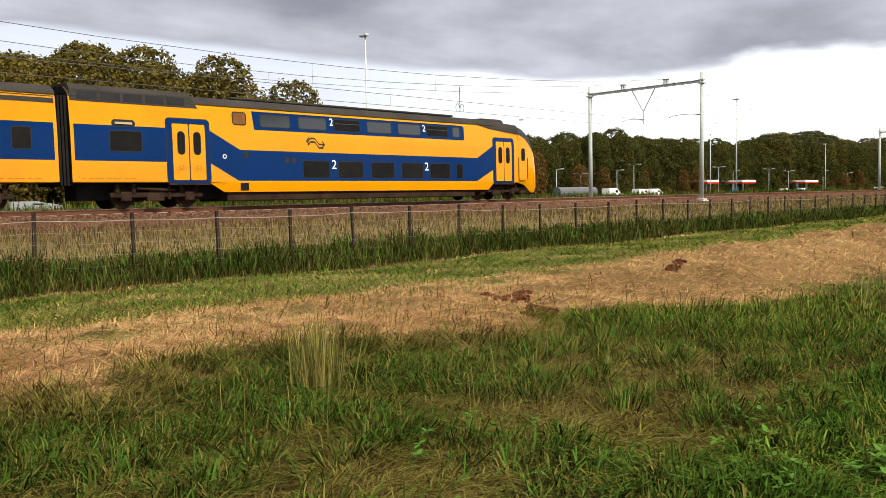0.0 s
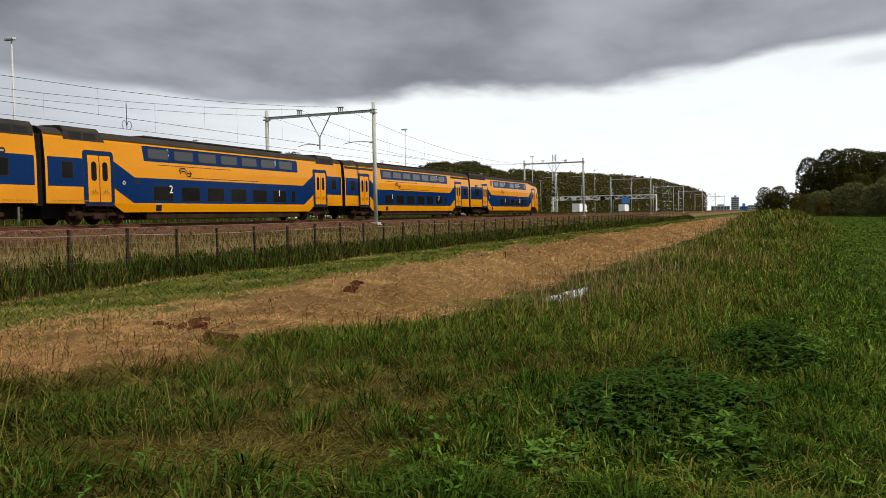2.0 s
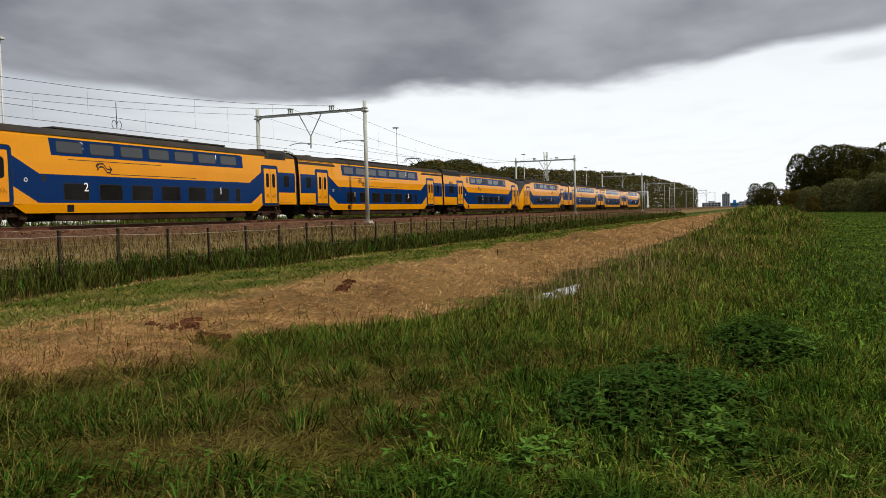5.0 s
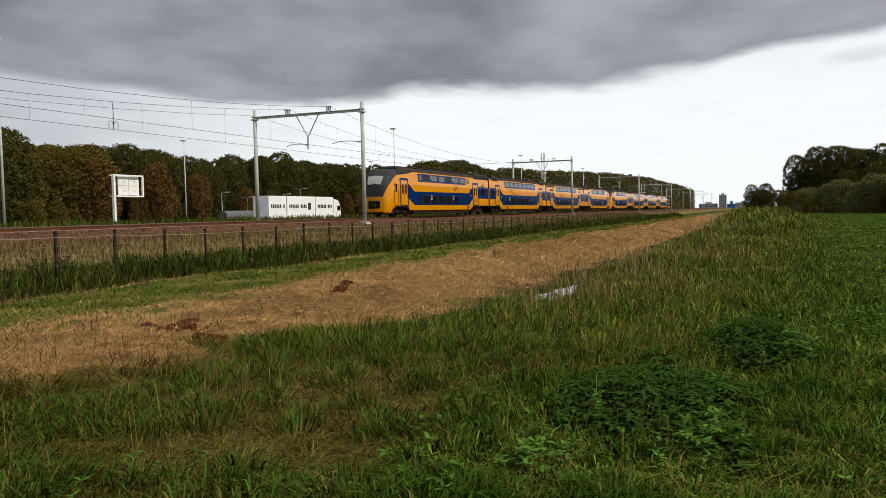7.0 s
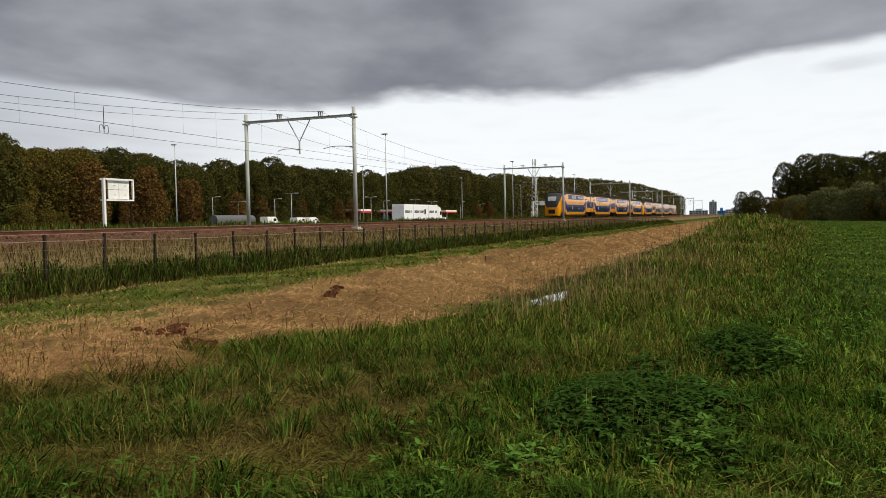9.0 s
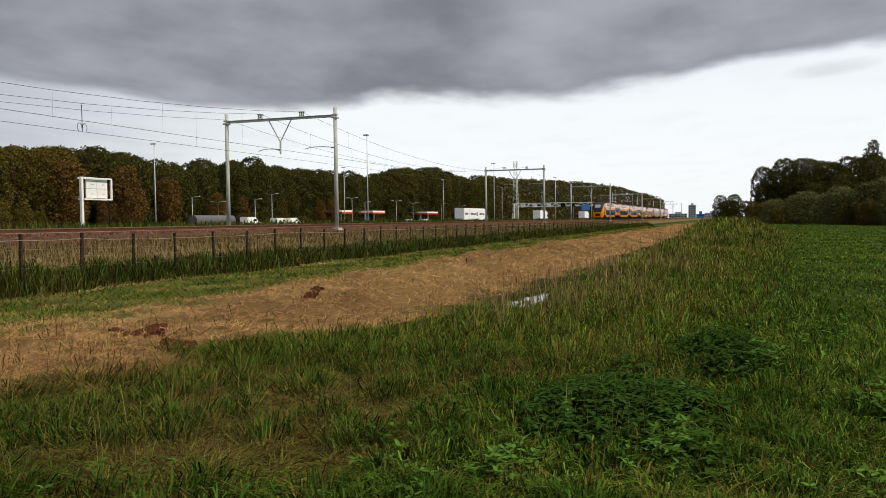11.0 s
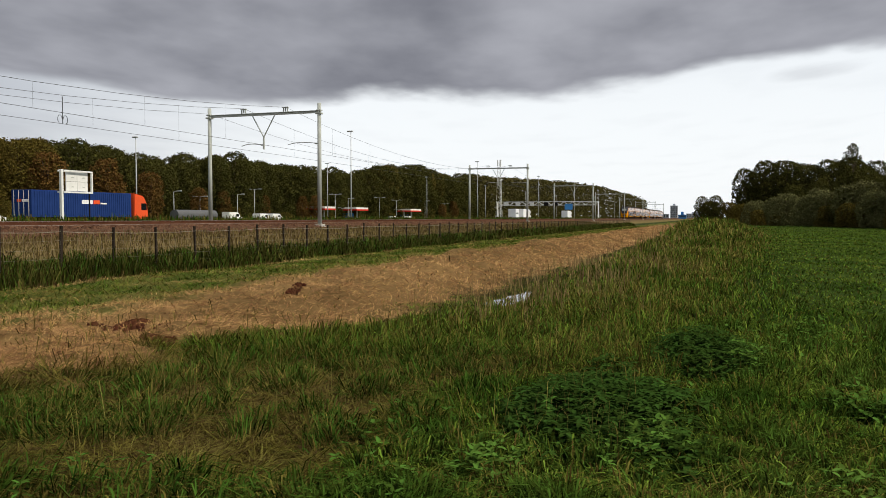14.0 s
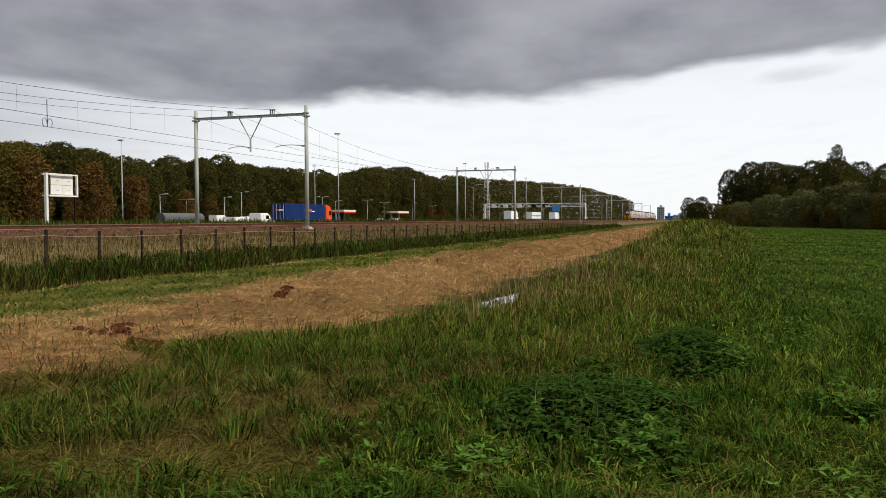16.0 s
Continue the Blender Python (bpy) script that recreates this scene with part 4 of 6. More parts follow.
def pantograph(car, x, z, top=5.5):
    """A raised single-arm current collector."""
    g = part("pantograph", box(B(), x - 0.9, x + 0.9, -0.6, 0.6, z + 0.12, z + 0.18), M["under"], car)
    for a in (-0.7, 0.7):
        for y in (-0.5, 0.5):
            part("insulator", rod(B(), (x + a, y, z - 0.05), (x + a, y, z + 0.13), 0.07), M["louvre"], g)
    bm = B()
    for y in (-0.35, 0.35):
        rod(bm, (x - 0.8, y, z + 0.15), (x + 1.0, y * 0.6, (z + top) / 2), 0.035)
        rod(bm, (x + 1.0, y * 0.6, (z + top) / 2), (x - 0.55, y * 1.2, top - 0.12), 0.028)
    part("arm", bm, M["under"], g)
    bm = B()
    for a in (-0.75, -0.35):
        rod(bm, (x + a, -0.6, top - 0.03), (x + a, 0.6, top - 0.03), 0.03)
        for s in (-1, 1):
            rod(bm, (x + a, s * 0.6, top - 0.03), (x + a, s * 0.85, top - 0.28), 0.025)
    part("collector_head", bm, M["under"], g)


def build_car(nose, first, panto):
    L = 27.1 if nose else 26.4
    car = thing("train_car", "yellow and blue double-deck driving car" if nose else "yellow and blue double-deck passenger car", "train car", "train cars")
    body_shell(car, 0.0, L, nose)
    for s in (-1, 1):
        side_details(car, L, nose, first, s, panto)
    if nose:
        nose_cab(car, L)
        part("roof_unit", box(B(), L - 4.7, L - 2.7, -0.95, 0.95, 4.15, 4.6, 0.2), M["roof"], car, "dark roof equipment housing")
        for s in (-1, 1):
            part("cab_roof_side", panel(B(), [(21.3, 4.22), (22.6, 3.96), (25.1, 3.74), (25.1, 4.27), (23.2, 4.4), (21.3, 4.5)], s, 0.016, cuts=(1.0, 2.9, 4.05, 4.3)), M["roof"], car)
    bm = B()
    box(bm, 6.3, L - 5.6, -1.25, 1.25, 0.22, 0.62, 0.05)
    part("underframe", bm, M["under"], car)
    # black box added to stand for the dark space behind the wheels
    part("dark_fill", box(B(), 0.4, L - 1.8, -0.6, 0.6, 0.34, 1.0), M["rubber_gap"], car, "added black box darkening the space between the wheels")
    bm = B()
    for k in range(4):
        box(bm, -0.36 + 0.12 * k, -0.28 + 0.12 * k, -1.22, 1.22, 0.9, 4.15)
    part("gangway_bellows", bm, M["rubber_gap"], car)
    bogie(car, 3.35)
    bogie(car, L - 3.6 if nose else L - 3.35)
    if panto:
        for s in (-1, 1):
            part("low_roof_side", panel(B(), [(L - 5.2, 3.84), (L - 0.05, 3.84), (L - 0.05, 4.1), (L - 4.8, 4.1)], s, 0.012), M["roof"], car)
            part("low_roof_side", panel(B(), [(5.2, 3.84), (0.05, 3.84), (0.05, 4.1), (4.8, 4.1)], s, 0.012), M["roof"], car)
    if panto:
        pantograph(car, L - 3.4, 4.16)
        pantograph(car, 3.2, 4.16, 4.62)
    bm = B()
    box(bm, 7, L - 6.5, -0.55, 0.55, 4.58, 4.68, 0.04)
    part("roof_duct", bm, M["roof"], car)
    return car, L


class Spot:
    def __init__(self, x, turn):
        self.x, self.y, self.z, self.turn = x, NEAR_Y, RAIL_Z, turn


AHEAD, BACK = pose(0, 0, 0), pose(0, 0, 0, 0, 0, 180)
nose_car, LN = build_car(True, False, False)
mid_car, LM = build_car(False, False, True)
first_car, LM = build_car(False, True, False)
TRAIN = []
front = 38.0
for unit in range(2):
    a = front - LN
    cars = [(nose_car, a, AHEAD), (mid_car, a - 0.45 - LM, AHEAD), (first_car, a - 0.9 - 2 * LM, AHEAD), (nose_car, a - 1.35 - 2 * LM, BACK)]
    for k, (c, x, tn) in enumerate(cars):
        fresh = c if (unit == 0 and k < 3) else copy_thing(c, pose(x, NEAR_Y, RAIL_Z) @ tn)
        fresh.matrix_world = pose(x, NEAR_Y, RAIL_Z) @ tn
        TRAIN.append((fresh, Spot(x, tn)))
    front = front - 2 * LN - 1.35 - 2 * LM - 0.3

# ---- lorries on the motorway ----
M["blue_box"] = mat("blue_container_paint", (0.02, 0.045, 0.16), (0.015, 0.035, 0.13), 0.5, 0, 1, 12)
M["orange"] = mat("orange_cab_paint", (0.75, 0.10, 0.03), (0.65, 0.09, 0.03), 0.35)
M["trailer"] = mat("white_trailer_side", (0.78, 0.79, 0.80), (0.70, 0.71, 0.72), 0.5, 0, 1, 12, 0.05)
M["letter"] = mat("dark_lettering", (0.03, 0.03, 0.035), (0.04, 0.04, 0.045), 0.6)


def lorry_wheels(t, xs):
    for x in xs:
        for y in (-1.15, 1.15):
            w = part("wheel", rod(B(), (x, y - 0.14, 0.5), (x, y + 0.14, 0.5), 0.5, sides=20), M["black"], t)
            part("rim", rod(B(), (x, y - 0.16, 0.5), (x, y + 0.16, 0.5), 0.26, sides=14), M["steel_light"], w)


def cab(t, x0, material):
    bm = B()
    vs = [(0, 0.9), (2.2, 0.7), (2.3, 1.6), (2.1, 2.7), (1.6, 3.5), (0, 3.8)]
    f = bm.faces.new([bm.verts.new((x0 + a, -1.22, b)) for a, b in vs])
    r = bmesh.ops.extrude_face_region(bm, geom=[f])
    for v in [g for g in r["geom"] if isinstance(g, bmesh.types.BMVert)]:
        v.co.y = 1.22
    bmesh.ops.bevel(bm, geom=bm.edges[:], offset=0.08, segments=2, affect="EDGES")
    c = part("cab", bm, M[material], t)
    for s in (-1, 1):
        part("side_window", box(B(), x0 + 1.1, x0 + 2.0, min(s * 1.2, s * 1.235), max(s * 1.2, s * 1.235), 1.95, 2.7, 0.01), M["glass"], c)
    part("chassis", box(B(), x0 - 3.2, x0 + 2.1, -0.5, 0.5, 0.6, 0.95, 0.04), M["under"], t)


def build_container_lorry():
    t = thing("container_lorry", "orange lorry hauling a long blue container", "lorry")
    bm = B()
    box(bm, 0, 13.6, -1.22, 1.22, 1.15, 3.75, 0.03)
    body = part("container", bm, M["blue_box"], t, "corrugated blue container")
    for k in range(44):
        part("corrugation", box(B(), 0.35 + 0.3 * k, 0.5 + 0.3 * k, -1.25, -1.21, 1.3, 3.62), M["blue_box"], body)
    for y in (-0.9, -0.3, 0.3, 0.9):
        part("locking_bar", rod(B(), (-0.04, y, 1.25), (-0.04, y, 3.68), 0.03), M["steel"], body)
    for x, w, c in ((6.3, 1.5, "marking"), (7.9, 0.9, "orange"), (8.9, 0.9, "marking")):
        part("lettering", box(B(), x, x + w, -1.262, -1.25, 2.5, 2.9 if c != "marking" or w > 1 else 2.65), M[c], body, "plain bar for lettering")
    for y, w, c in ((-0.9, 0.8, "marking"), (0.0, 0.5, "orange")):
        part("lettering", box(B(), -0.06, -0.03, y, y + w, 2.6, 2.85), M[c], body, "plain bar for lettering")
    cab(t, 14.1, "orange")
    part("frame", box(B(), 0.2, 13.4, -0.6, 0.6, 0.85, 1.2), M["under"], t)
    lorry_wheels(t, (1.2, 2.5, 3.8, 11.6, 15.4))
    return t


def build_white_lorry():
    t = thing("box_lorry", "white refrigerated lorry with a white trailer", "lorry")
    for a, b in ((2.6, 6.8), (7.0, 14.4), (14.6, 19.6)):
        body = part("box_body", box(B(), a, b, -1.25, 1.25, 1.05, 4.0, 0.05), M["trailer"], t)
        part("skirt", box(B(), a + 0.5, b - 0.5, -1.2, 1.2, 0.75, 1.05), M["trailer"], body)
        k = 0
        while a + 0.5 + 0.42 * k < min(b - 0.6, a + 5.0):
            if k != 6:
                part("lettering", box(B(), a + 0.5 + 0.42 * k, a + 0.8 + 0.42 * k, -1.262, -1.25, 2.35, 2.85), M["letter"], body, "plain dark bar for lettering")
            k += 1
        if b - a > 5.5:
            part("emblem", box(B(), a + 5.4, a + 6.2, -1.262, -1.25, 2.1, 3.1), M["letter"], body, "dark emblem block")
    cab(t, 19.8, "white_paint")
    lorry_wheels(t, (3.6, 5.6, 8.6, 13.0, 15.6, 20.9))
    return t


def build_van(name, label, L=5.4, H=2.3, paint="white_paint"):
    t = thing(name, label, "van", "white vans")
    bm = B()
    vs = [(0, 0.4), (L, 0.4), (L, 1.05), (L - 0.9, 1.25), (L - 1.7, H - 0.15), (L - 2.2, H), (0.1, H)]
    f = bm.faces.new([bm.verts.new((a, -0.95, b)) for a, b in vs])
    r = bmesh.ops.extrude_face_region(bm, geom=[f])
    for v in [g for g in r["geom"] if isinstance(g, bmesh.types.BMVert)]:
        v.co.y = 0.95
    bmesh.ops.bevel(bm, geom=bm.edges[:], offset=0.09, segments=2, affect="EDGES")
    part("body", bm, M[paint], t)
    part("side_window", box(B(), L - 2.7, L - 1.75, -0.975, -0.94, 1.3, H - 0.35, 0.01), M["glass"], t)
    for x in (0.9, L - 1.0):
        for y in (-0.85, 0.85):
            part("wheel", rod(B(), (x, y - 0.1, 0.33), (x, y + 0.1, 0.33), 0.33, sides=16), M["black"], t)
    return t


TRAFFIC = []
M["silver"] = mat("silver_car_paint", (0.3, 0.31, 0.32), (0.25, 0.26, 0.27), 0.3, 0.3, spec=0.4)
lorry = build_container_lorry()
TRAFFIC.append((lorry, 71.7 - 25.5 * 14.5, 62.0, 25.5))
white_lorry = build_white_lorry()
TRAFFIC.append((white_lorry, 87.1 - 23.4 * 7.0, 62.0, 23.4))
van = build_van("van", "white delivery van on the motorway", 4.3, 2.2)
TRAFFIC.append((van, 65.0 - 25.3 * 14.5, 62.0, 25.3))
van2 = build_van("estate_car", "white low estate car on the motorway", 4.8, 1.6)
TRAFFIC.append((van2, 58.6 - 25.0 * 14.5, 62.0, 25.0))
car = build_van("silver_car", "silver estate car on the far carriageway", 4.7, 1.5, "silver")
TRAFFIC.append((car, 23.0, 80.0, -28.0))
oncoming = build_van("white_car", "white car on the far carriageway", 4.6, 1.5)
TRAFFIC.append((oncoming, 244.0, 74.0, -28.0))


# ---- trees ----
M["leaf_dark"] = leafy("dark_green_leaves", (0.044, 0.048, 0.012), (0.07, 0.066, 0.016), 0.35)
M["leaf_olive"] = leafy("olive_green_leaves", (0.075, 0.066, 0.014), (0.118, 0.09, 0.019), 0.45)
M["leaf_far"] = leafy("far_olive_leaves", (0.07, 0.066, 0.02), (0.10, 0.085, 0.026), 0.25)
M["leaf_brown"] = leafy("turning_brown_leaves", (0.098, 0.06, 0.017), (0.145, 0.084, 0.023), 0.4)
M["leaf_willow"] = leafy("grey_green_leaves", (0.09, 0.095, 0.035), (0.125, 0.125, 0.05), 0.3)


def leaf_cloud(centres, spread, per, size, seed):
    """Leaves as small folded quads scattered round each centre."""
    r = np.random.RandomState(seed)
    C = np.repeat(np.asarray(centres, float), per, 0)
    n = len(C)
    S = np.repeat(np.asarray(spread, float), per)
    d = r.normal(size=(n, 3))
    d /= np.linalg.norm(d, axis=1)[:, None]
    P = C + d * (S * r.uniform(0.35, 1.0, n) ** 0.6)[:, None] * np.array([1, 1, 0.75])
    a = r.normal(size=(n, 3))
    a /= np.linalg.norm(a, axis=1)[:, None]
    b = np.cross(a, r.normal(size=(n, 3)))
    b /= np.linalg.norm(b, axis=1)[:, None]
    s = size * r.uniform(0.6, 1.35, n)[:, None]
    V = np.stack([P - a * s * 0.6, P + b * s * 0.38, P + a * s * 0.6, P - b * s * 0.38 + 0.12 * s], 1)
    return V.reshape(-1, 3), n


def crown_leaves(C, S, n, size, seed, fringe=0.12):
    """Leaves over the outer skin of a crown made of round boughs; each faces roughly outwards."""
    r = np.random.RandomState(seed)
    C, S = np.asarray(C, float), np.asarray(S, float)
    k = r.choice(len(C), n * 3, p=S ** 2 / (S ** 2).sum())
    d = r.normal(size=(n * 3, 3))
    d /= np.linalg.norm(d, axis=1)[:, None]
    P = C[k] + d * (S[k] * (1 + fringe * r.normal(size=n * 3) - 0.05))[:, None]
    near = (np.linalg.norm(P[:, None] - C[None], axis=2) / S[None]).min(1)
    ok = np.where((near > 0.8) & (P[:, 2] > 0.15))[0][:n]
    P, d = P[ok], d[ok]
    n = len(P)
    nrm = d + 0.75 * r.normal(size=(n, 3))
    nrm /= np.linalg.norm(nrm, axis=1)[:, None]
    a = np.cross(nrm, r.normal(size=(n, 3)))
    a /= np.linalg.norm(a, axis=1)[:, None]
    b = np.cross(nrm, a)
    s_ = size * r.uniform(0.55, 1.4, n)[:, None]
    V = np.stack([P - a * s_ * 0.6, P + b * s_ * 0.42, P + a * s_ * 0.6, P - b * s_ * 0.42 + nrm * 0.12 * s_], 1)
    return V.reshape(-1, 3), n


def make_tree(name, label, leaf, H, crown_lo, width, shape, seed, boughs=46, leaves=9000, size=0.34, group="woodland trees", fringe=0.12):
    r = np.random.RandomState(seed)
    t = thing(name, label, "shrub" if name == "shrub" else "tree", group)
    bm = B()
    top = H * 0.8
    prev, pr = Vector((0, 0, -0.3)), 0.02 * H
    spine = []
    for k in range(1, 6):
        q = Vector((r.normal() * 0.012 * H, r.normal() * 0.012 * H, top * k / 5))
        rr = 0.02 * H * (1 - 0.8 * k / 5)
        rod(bm, prev, q, pr, rr, 7)
        spine.append(q)
        prev, pr = q, rr
    C, S = [], []
    for i in range(boughs):
        f = (i + r.uniform(0, 1)) / boughs
        if shape == "cone":
            w, rad = width * (1.02 - f) ** 0.75, width * r.uniform(0.13, 0.24) * (1.15 - 0.6 * f)
        elif shape == "oval":
            w, rad = width * math.sin(math.pi * (0.2 + 0.72 * f)) ** 0.7, width * r.uniform(0.2, 0.4)
        else:
            w, rad = width * math.sqrt(max(0.03, 1 - (1.15 * f - 0.25) ** 2)), width * r.uniform(0.2, 0.4)
        a, q = 2.4 * i + r.uniform(-0.6, 0.6), r.uniform(0.45, 1.0)
        z = min(crown_lo + (H - crown_lo) * f, H - rad * r.uniform(0.9, 1.5))
        C.append((max(0, w - rad * 0.7) * q * math.cos(a), max(0, w - rad * 0.7) * q * math.sin(a), max(z, rad * 0.6)))
        S.append(rad)
        if i % 4 == 0:
            b = spine[min(4, max(0, int(4.5 * C[-1][2] / H) - 1))]
            rod(bm, b, Vector(C[-1]), 0.006 * H, 0.002 * H, 5)
    part("trunk", bm, M["bark"], t)
    V, n = crown_leaves(C, S, leaves, size, seed + 1, fringe)
    cr = joined("crown", V, [(0, 1, 2, 3)], n, 4, M[leaf], label, "")
    del cr["label"]
    cr.parent = t
    return t


PROTO = {
    "tall": [make_tree("tree", "tall olive-green tree at the motorway's far edge", "leaf_olive", 19, 1.0, 5.6, "oval", 40 + k, 70, 11000, 0.36, fringe=0.16) for k in range(3)],
    "dark": [make_tree("tree", "dense dark green broadleaf tree in a wood", "leaf_dark", 15, 0.5, 4.8, "round", 50 + k, 70, 10000, 0.32) for k in range(3)],
    "brown": [make_tree("tree", "autumn tree turning brown in front of a wood", "leaf_brown", 10, 0.4, 2.9, "oval", 60 + k, 60, 6500, 0.25, fringe=0.2) for k in range(2)],
    "shrub": [make_tree("shrub", "bushy grey-green willow shrub", "leaf_willow", 6, 0.2, 3.0, "round", 70 + k, 60, 6500, 0.22, "shrubs", fringe=0.16) for k in range(2)],
    "olive_shrub": [make_tree("shrub", "bushy olive shrub at the wood's edge", "leaf_olive", 5, 0.2, 2.6, "round", 80 + k, 56, 5500, 0.22, "shrubs", fringe=0.16) for k in range(2)],
    "conifer": [make_tree("conifer", "pointed airy tree above the shrubs", "leaf_dark", 14, 1.0, 4.8, "cone", 90, 90, 5200, 0.3, fringe=0.3)],
}
USED = set()


def plant(kind, x, y, scale, r, z=None):
    fresh = [q for q in PROTO[kind] if q.name not in USED]
    p = fresh[0] if fresh else PROTO[kind][r.randrange(len(PROTO[kind]))]
    zz = float(ground_z(x, y)) if z is None else z
    m = pose(x, y, zz, 0, 0, r.uniform(0, 360)) @ Matrix.Diagonal((scale * r.uniform(0.9, 1.1), scale * r.uniform(0.9, 1.1), scale, 1))
    if p.name in USED:
        return copy_thing(p, m)
    USED.add(p.name)
    p.matrix_world = m
    return p


WOOD_X = [20, 52, 61, 68, 99, 108, 117, 124, 132, 143, 158, 175, 201, 219, 236, 252, 286, 312, 322, 330, 353]
WOOD_H = [21.2, 21.2, 19.2, 16.6, 13.9, 14.4, 14.2, 13.4, 12.8, 14.0, 15.1, 14.3, 14.6, 14.8, 16.2, 18.4, 19.8, 18.6, 15.0, 17.8, 20.8]


def build_woods():
    r = random.Random(8)
    x = 12.0
    while x < 66:
        for y in (93, 101, 110):
            h = float(np.interp(x, WOOD_X, WOOD_H)) * (0.95 if y == 93 else 1.0)
            plant("tall" if r.random() < 0.85 else "brown", x + r.uniform(-2, 2), y + r.uniform(-2, 2), h / 19 * r.uniform(0.8, 1.03), r)
        x += 5.6
    for y, lift, gap in ((103, 1.0, 3.9), (112, 1.05, 4.3), (121, 1.13, 3.9)):
        x = 68.0
        while x < 352:
            h = float(np.interp(x, WOOD_X, WOOD_H)) * lift * (0.97 if x < 230 else 1.0)
            k = "tall" if (x < 105 and r.random() < 0.7) or (236 < x < 318 and r.random() < 0.5) else "dark"
            if not 320 < x < 328 or y == 103:
                plant(k, x * y / 105 + r.uniform(-1, 1), y + r.uniform(-2, 2), h / (15 if k == "dark" else 19) * r.uniform(0.93, 1.02), r)
            x += gap * r.uniform(0.85, 1.2)
    x = 70.0
    while x < 320:
        k = "brown" if r.random() < (0.75 if x < 125 else 0.3) else "olive_shrub"
        if not (178 < x < 262 and r.random() < 0.6):
            plant(k, x + r.uniform(-1.5, 1.5), r.uniform(96.5, 100.5), r.uniform(0.7, 1.15) * (0.95 if x < 125 else 0.75), r)
        x += 5.0
    # hedge of trees beyond the field
    for x, y, k, s in ((206, 2.6, "dark", 0.42), (203, -0.4, "dark", 0.46), (200, -3.6, "olive_shrub", 1.2), (214, 0.5, "olive_shrub", 1.3),
                       (212, -7.5, "dark", 0.82), (210, -12, "dark", 0.92), (209, -16.5, "dark", 0.94), (208, -21, "dark", 0.95), (207, -25.5, "dark", 0.94), (206, -30, "dark", 0.93), (204, -35, "dark", 0.9), (200, -40, "dark", 0.9), (214, -10, "dark", 0.86), (214, -14.5, "dark", 0.9), (213, -19, "dark", 0.9), (212, -23.5, "dark", 0.9), (211, -28, "dark", 0.9), (209, -32.5, "dark", 0.9), (196, -17, "dark", 0.6), (193, -22, "dark", 0.65), (190, -27, "dark", 0.7), (185, -31, "dark", 0.7), (150, -29, "dark", 0.68), (145, -31, "dark", 0.66),
                       (190, -8, "shrub", 0.85), (186, -12.5, "shrub", 1.0), (180, -16.5, "shrub", 1.15), (176, -12, "olive_shrub", 0.7), (170, -19.5, "shrub", 1.2), (172, -24, "dark", 0.62),
                       (163, -22, "olive_shrub", 1.3), (156, -23.0, "conifer", 1.04), (155, -23.5, "dark", 0.66), (160, -26, "dark", 0.72), (152, -25, "shrub", 1.3), (150, -21.5, "olive_shrub", 0.95), (146, -26, "olive_shrub", 1.3),
                       (140, -26, "shrub", 1.1), (137, -28.5, "brown", 0.8), (134, -26.2, "olive_shrub", 1.2), (130, -28, "olive_shrub", 1.35), (140, -31, "dark", 0.75), (126, -29.5, "brown", 0.75), (184, -9, "olive_shrub", 1.0), (177, -14, "shrub", 1.1), (167, -17.5, "shrub", 1.0), (165, -20.5, "shrub", 1.25), (158, -19.5, "olive_shrub", 1.1), (153, -22.5, "shrub", 1.2), (147, -23.5, "olive_shrub", 1.2), (143, -24.5, "shrub", 1.15), (196, -6, "olive_shrub", 1.1), (199, -9.5, "shrub", 1.1), (120, -31, "olive_shrub", 1.3), (110, -33, "shrub", 1.2), (98, -36, "dark", 0.7)):
        plant(k, x, y, s * ((1.06 if x > 195 else 1.0) if k == 'dark' else 1.0), r)
    # far wood along the motorway, one mass
    q = np.random.RandomState(31)
    n = 520
    fx = 348 + 940 * q.rand(n) ** 1.25
    fy = 98 + 10 * q.rand(n)
    C, S = [], []
    for a, b in zip(fx, fy):
        top = float(np.interp(a, [345, 404, 505, 610, 768, 1027, 1283], [21.6, 23.6, 26.9, 29.4, 32.4, 32.6, 29.5])) * q.uniform(0.95, 1.0)
        for z in np.linspace(1.5, top - 2.2, 8):
            C.append((a + q.normal() * 1.5, b + q.normal() * 1.2, z))
            S.append(2.8 if z < top - 4 else 2.3)
    V, m = leaf_cloud(C, S, 20, 1.1, 32)
    joined("far_wood", V, [(0, 1, 2, 3)], m, 4, M["leaf_far"], "distant olive green wood along the motorway", "wood")
    n = 160
    C = [(q.uniform(300, 900), -12 - 110 * q.rand(), q.uniform(1, 9)) for _ in range(n * 4)]
    V, m = leaf_cloud(C, [3.0] * len(C), 14, 1.8, 33)
    joined("far_hedge", V, [(0, 1, 2, 3)], m, 4, M["leaf_dark"], "distant dark green trees beyond the field", "wood")


build_woods()

# ---- service area and distance ----
M["red"] = mat("red_canopy_band", (0.6, 0.05, 0.03), (0.5, 0.04, 0.03), 0.4)
M["city"] = mat("pale_concrete_block", (0.42, 0.45, 0.48), (0.36, 0.38, 0.42), 0.8)
M["tank"] = mat("dark_tank_paint", (0.10, 0.105, 0.11), (0.13, 0.13, 0.135), 0.35)


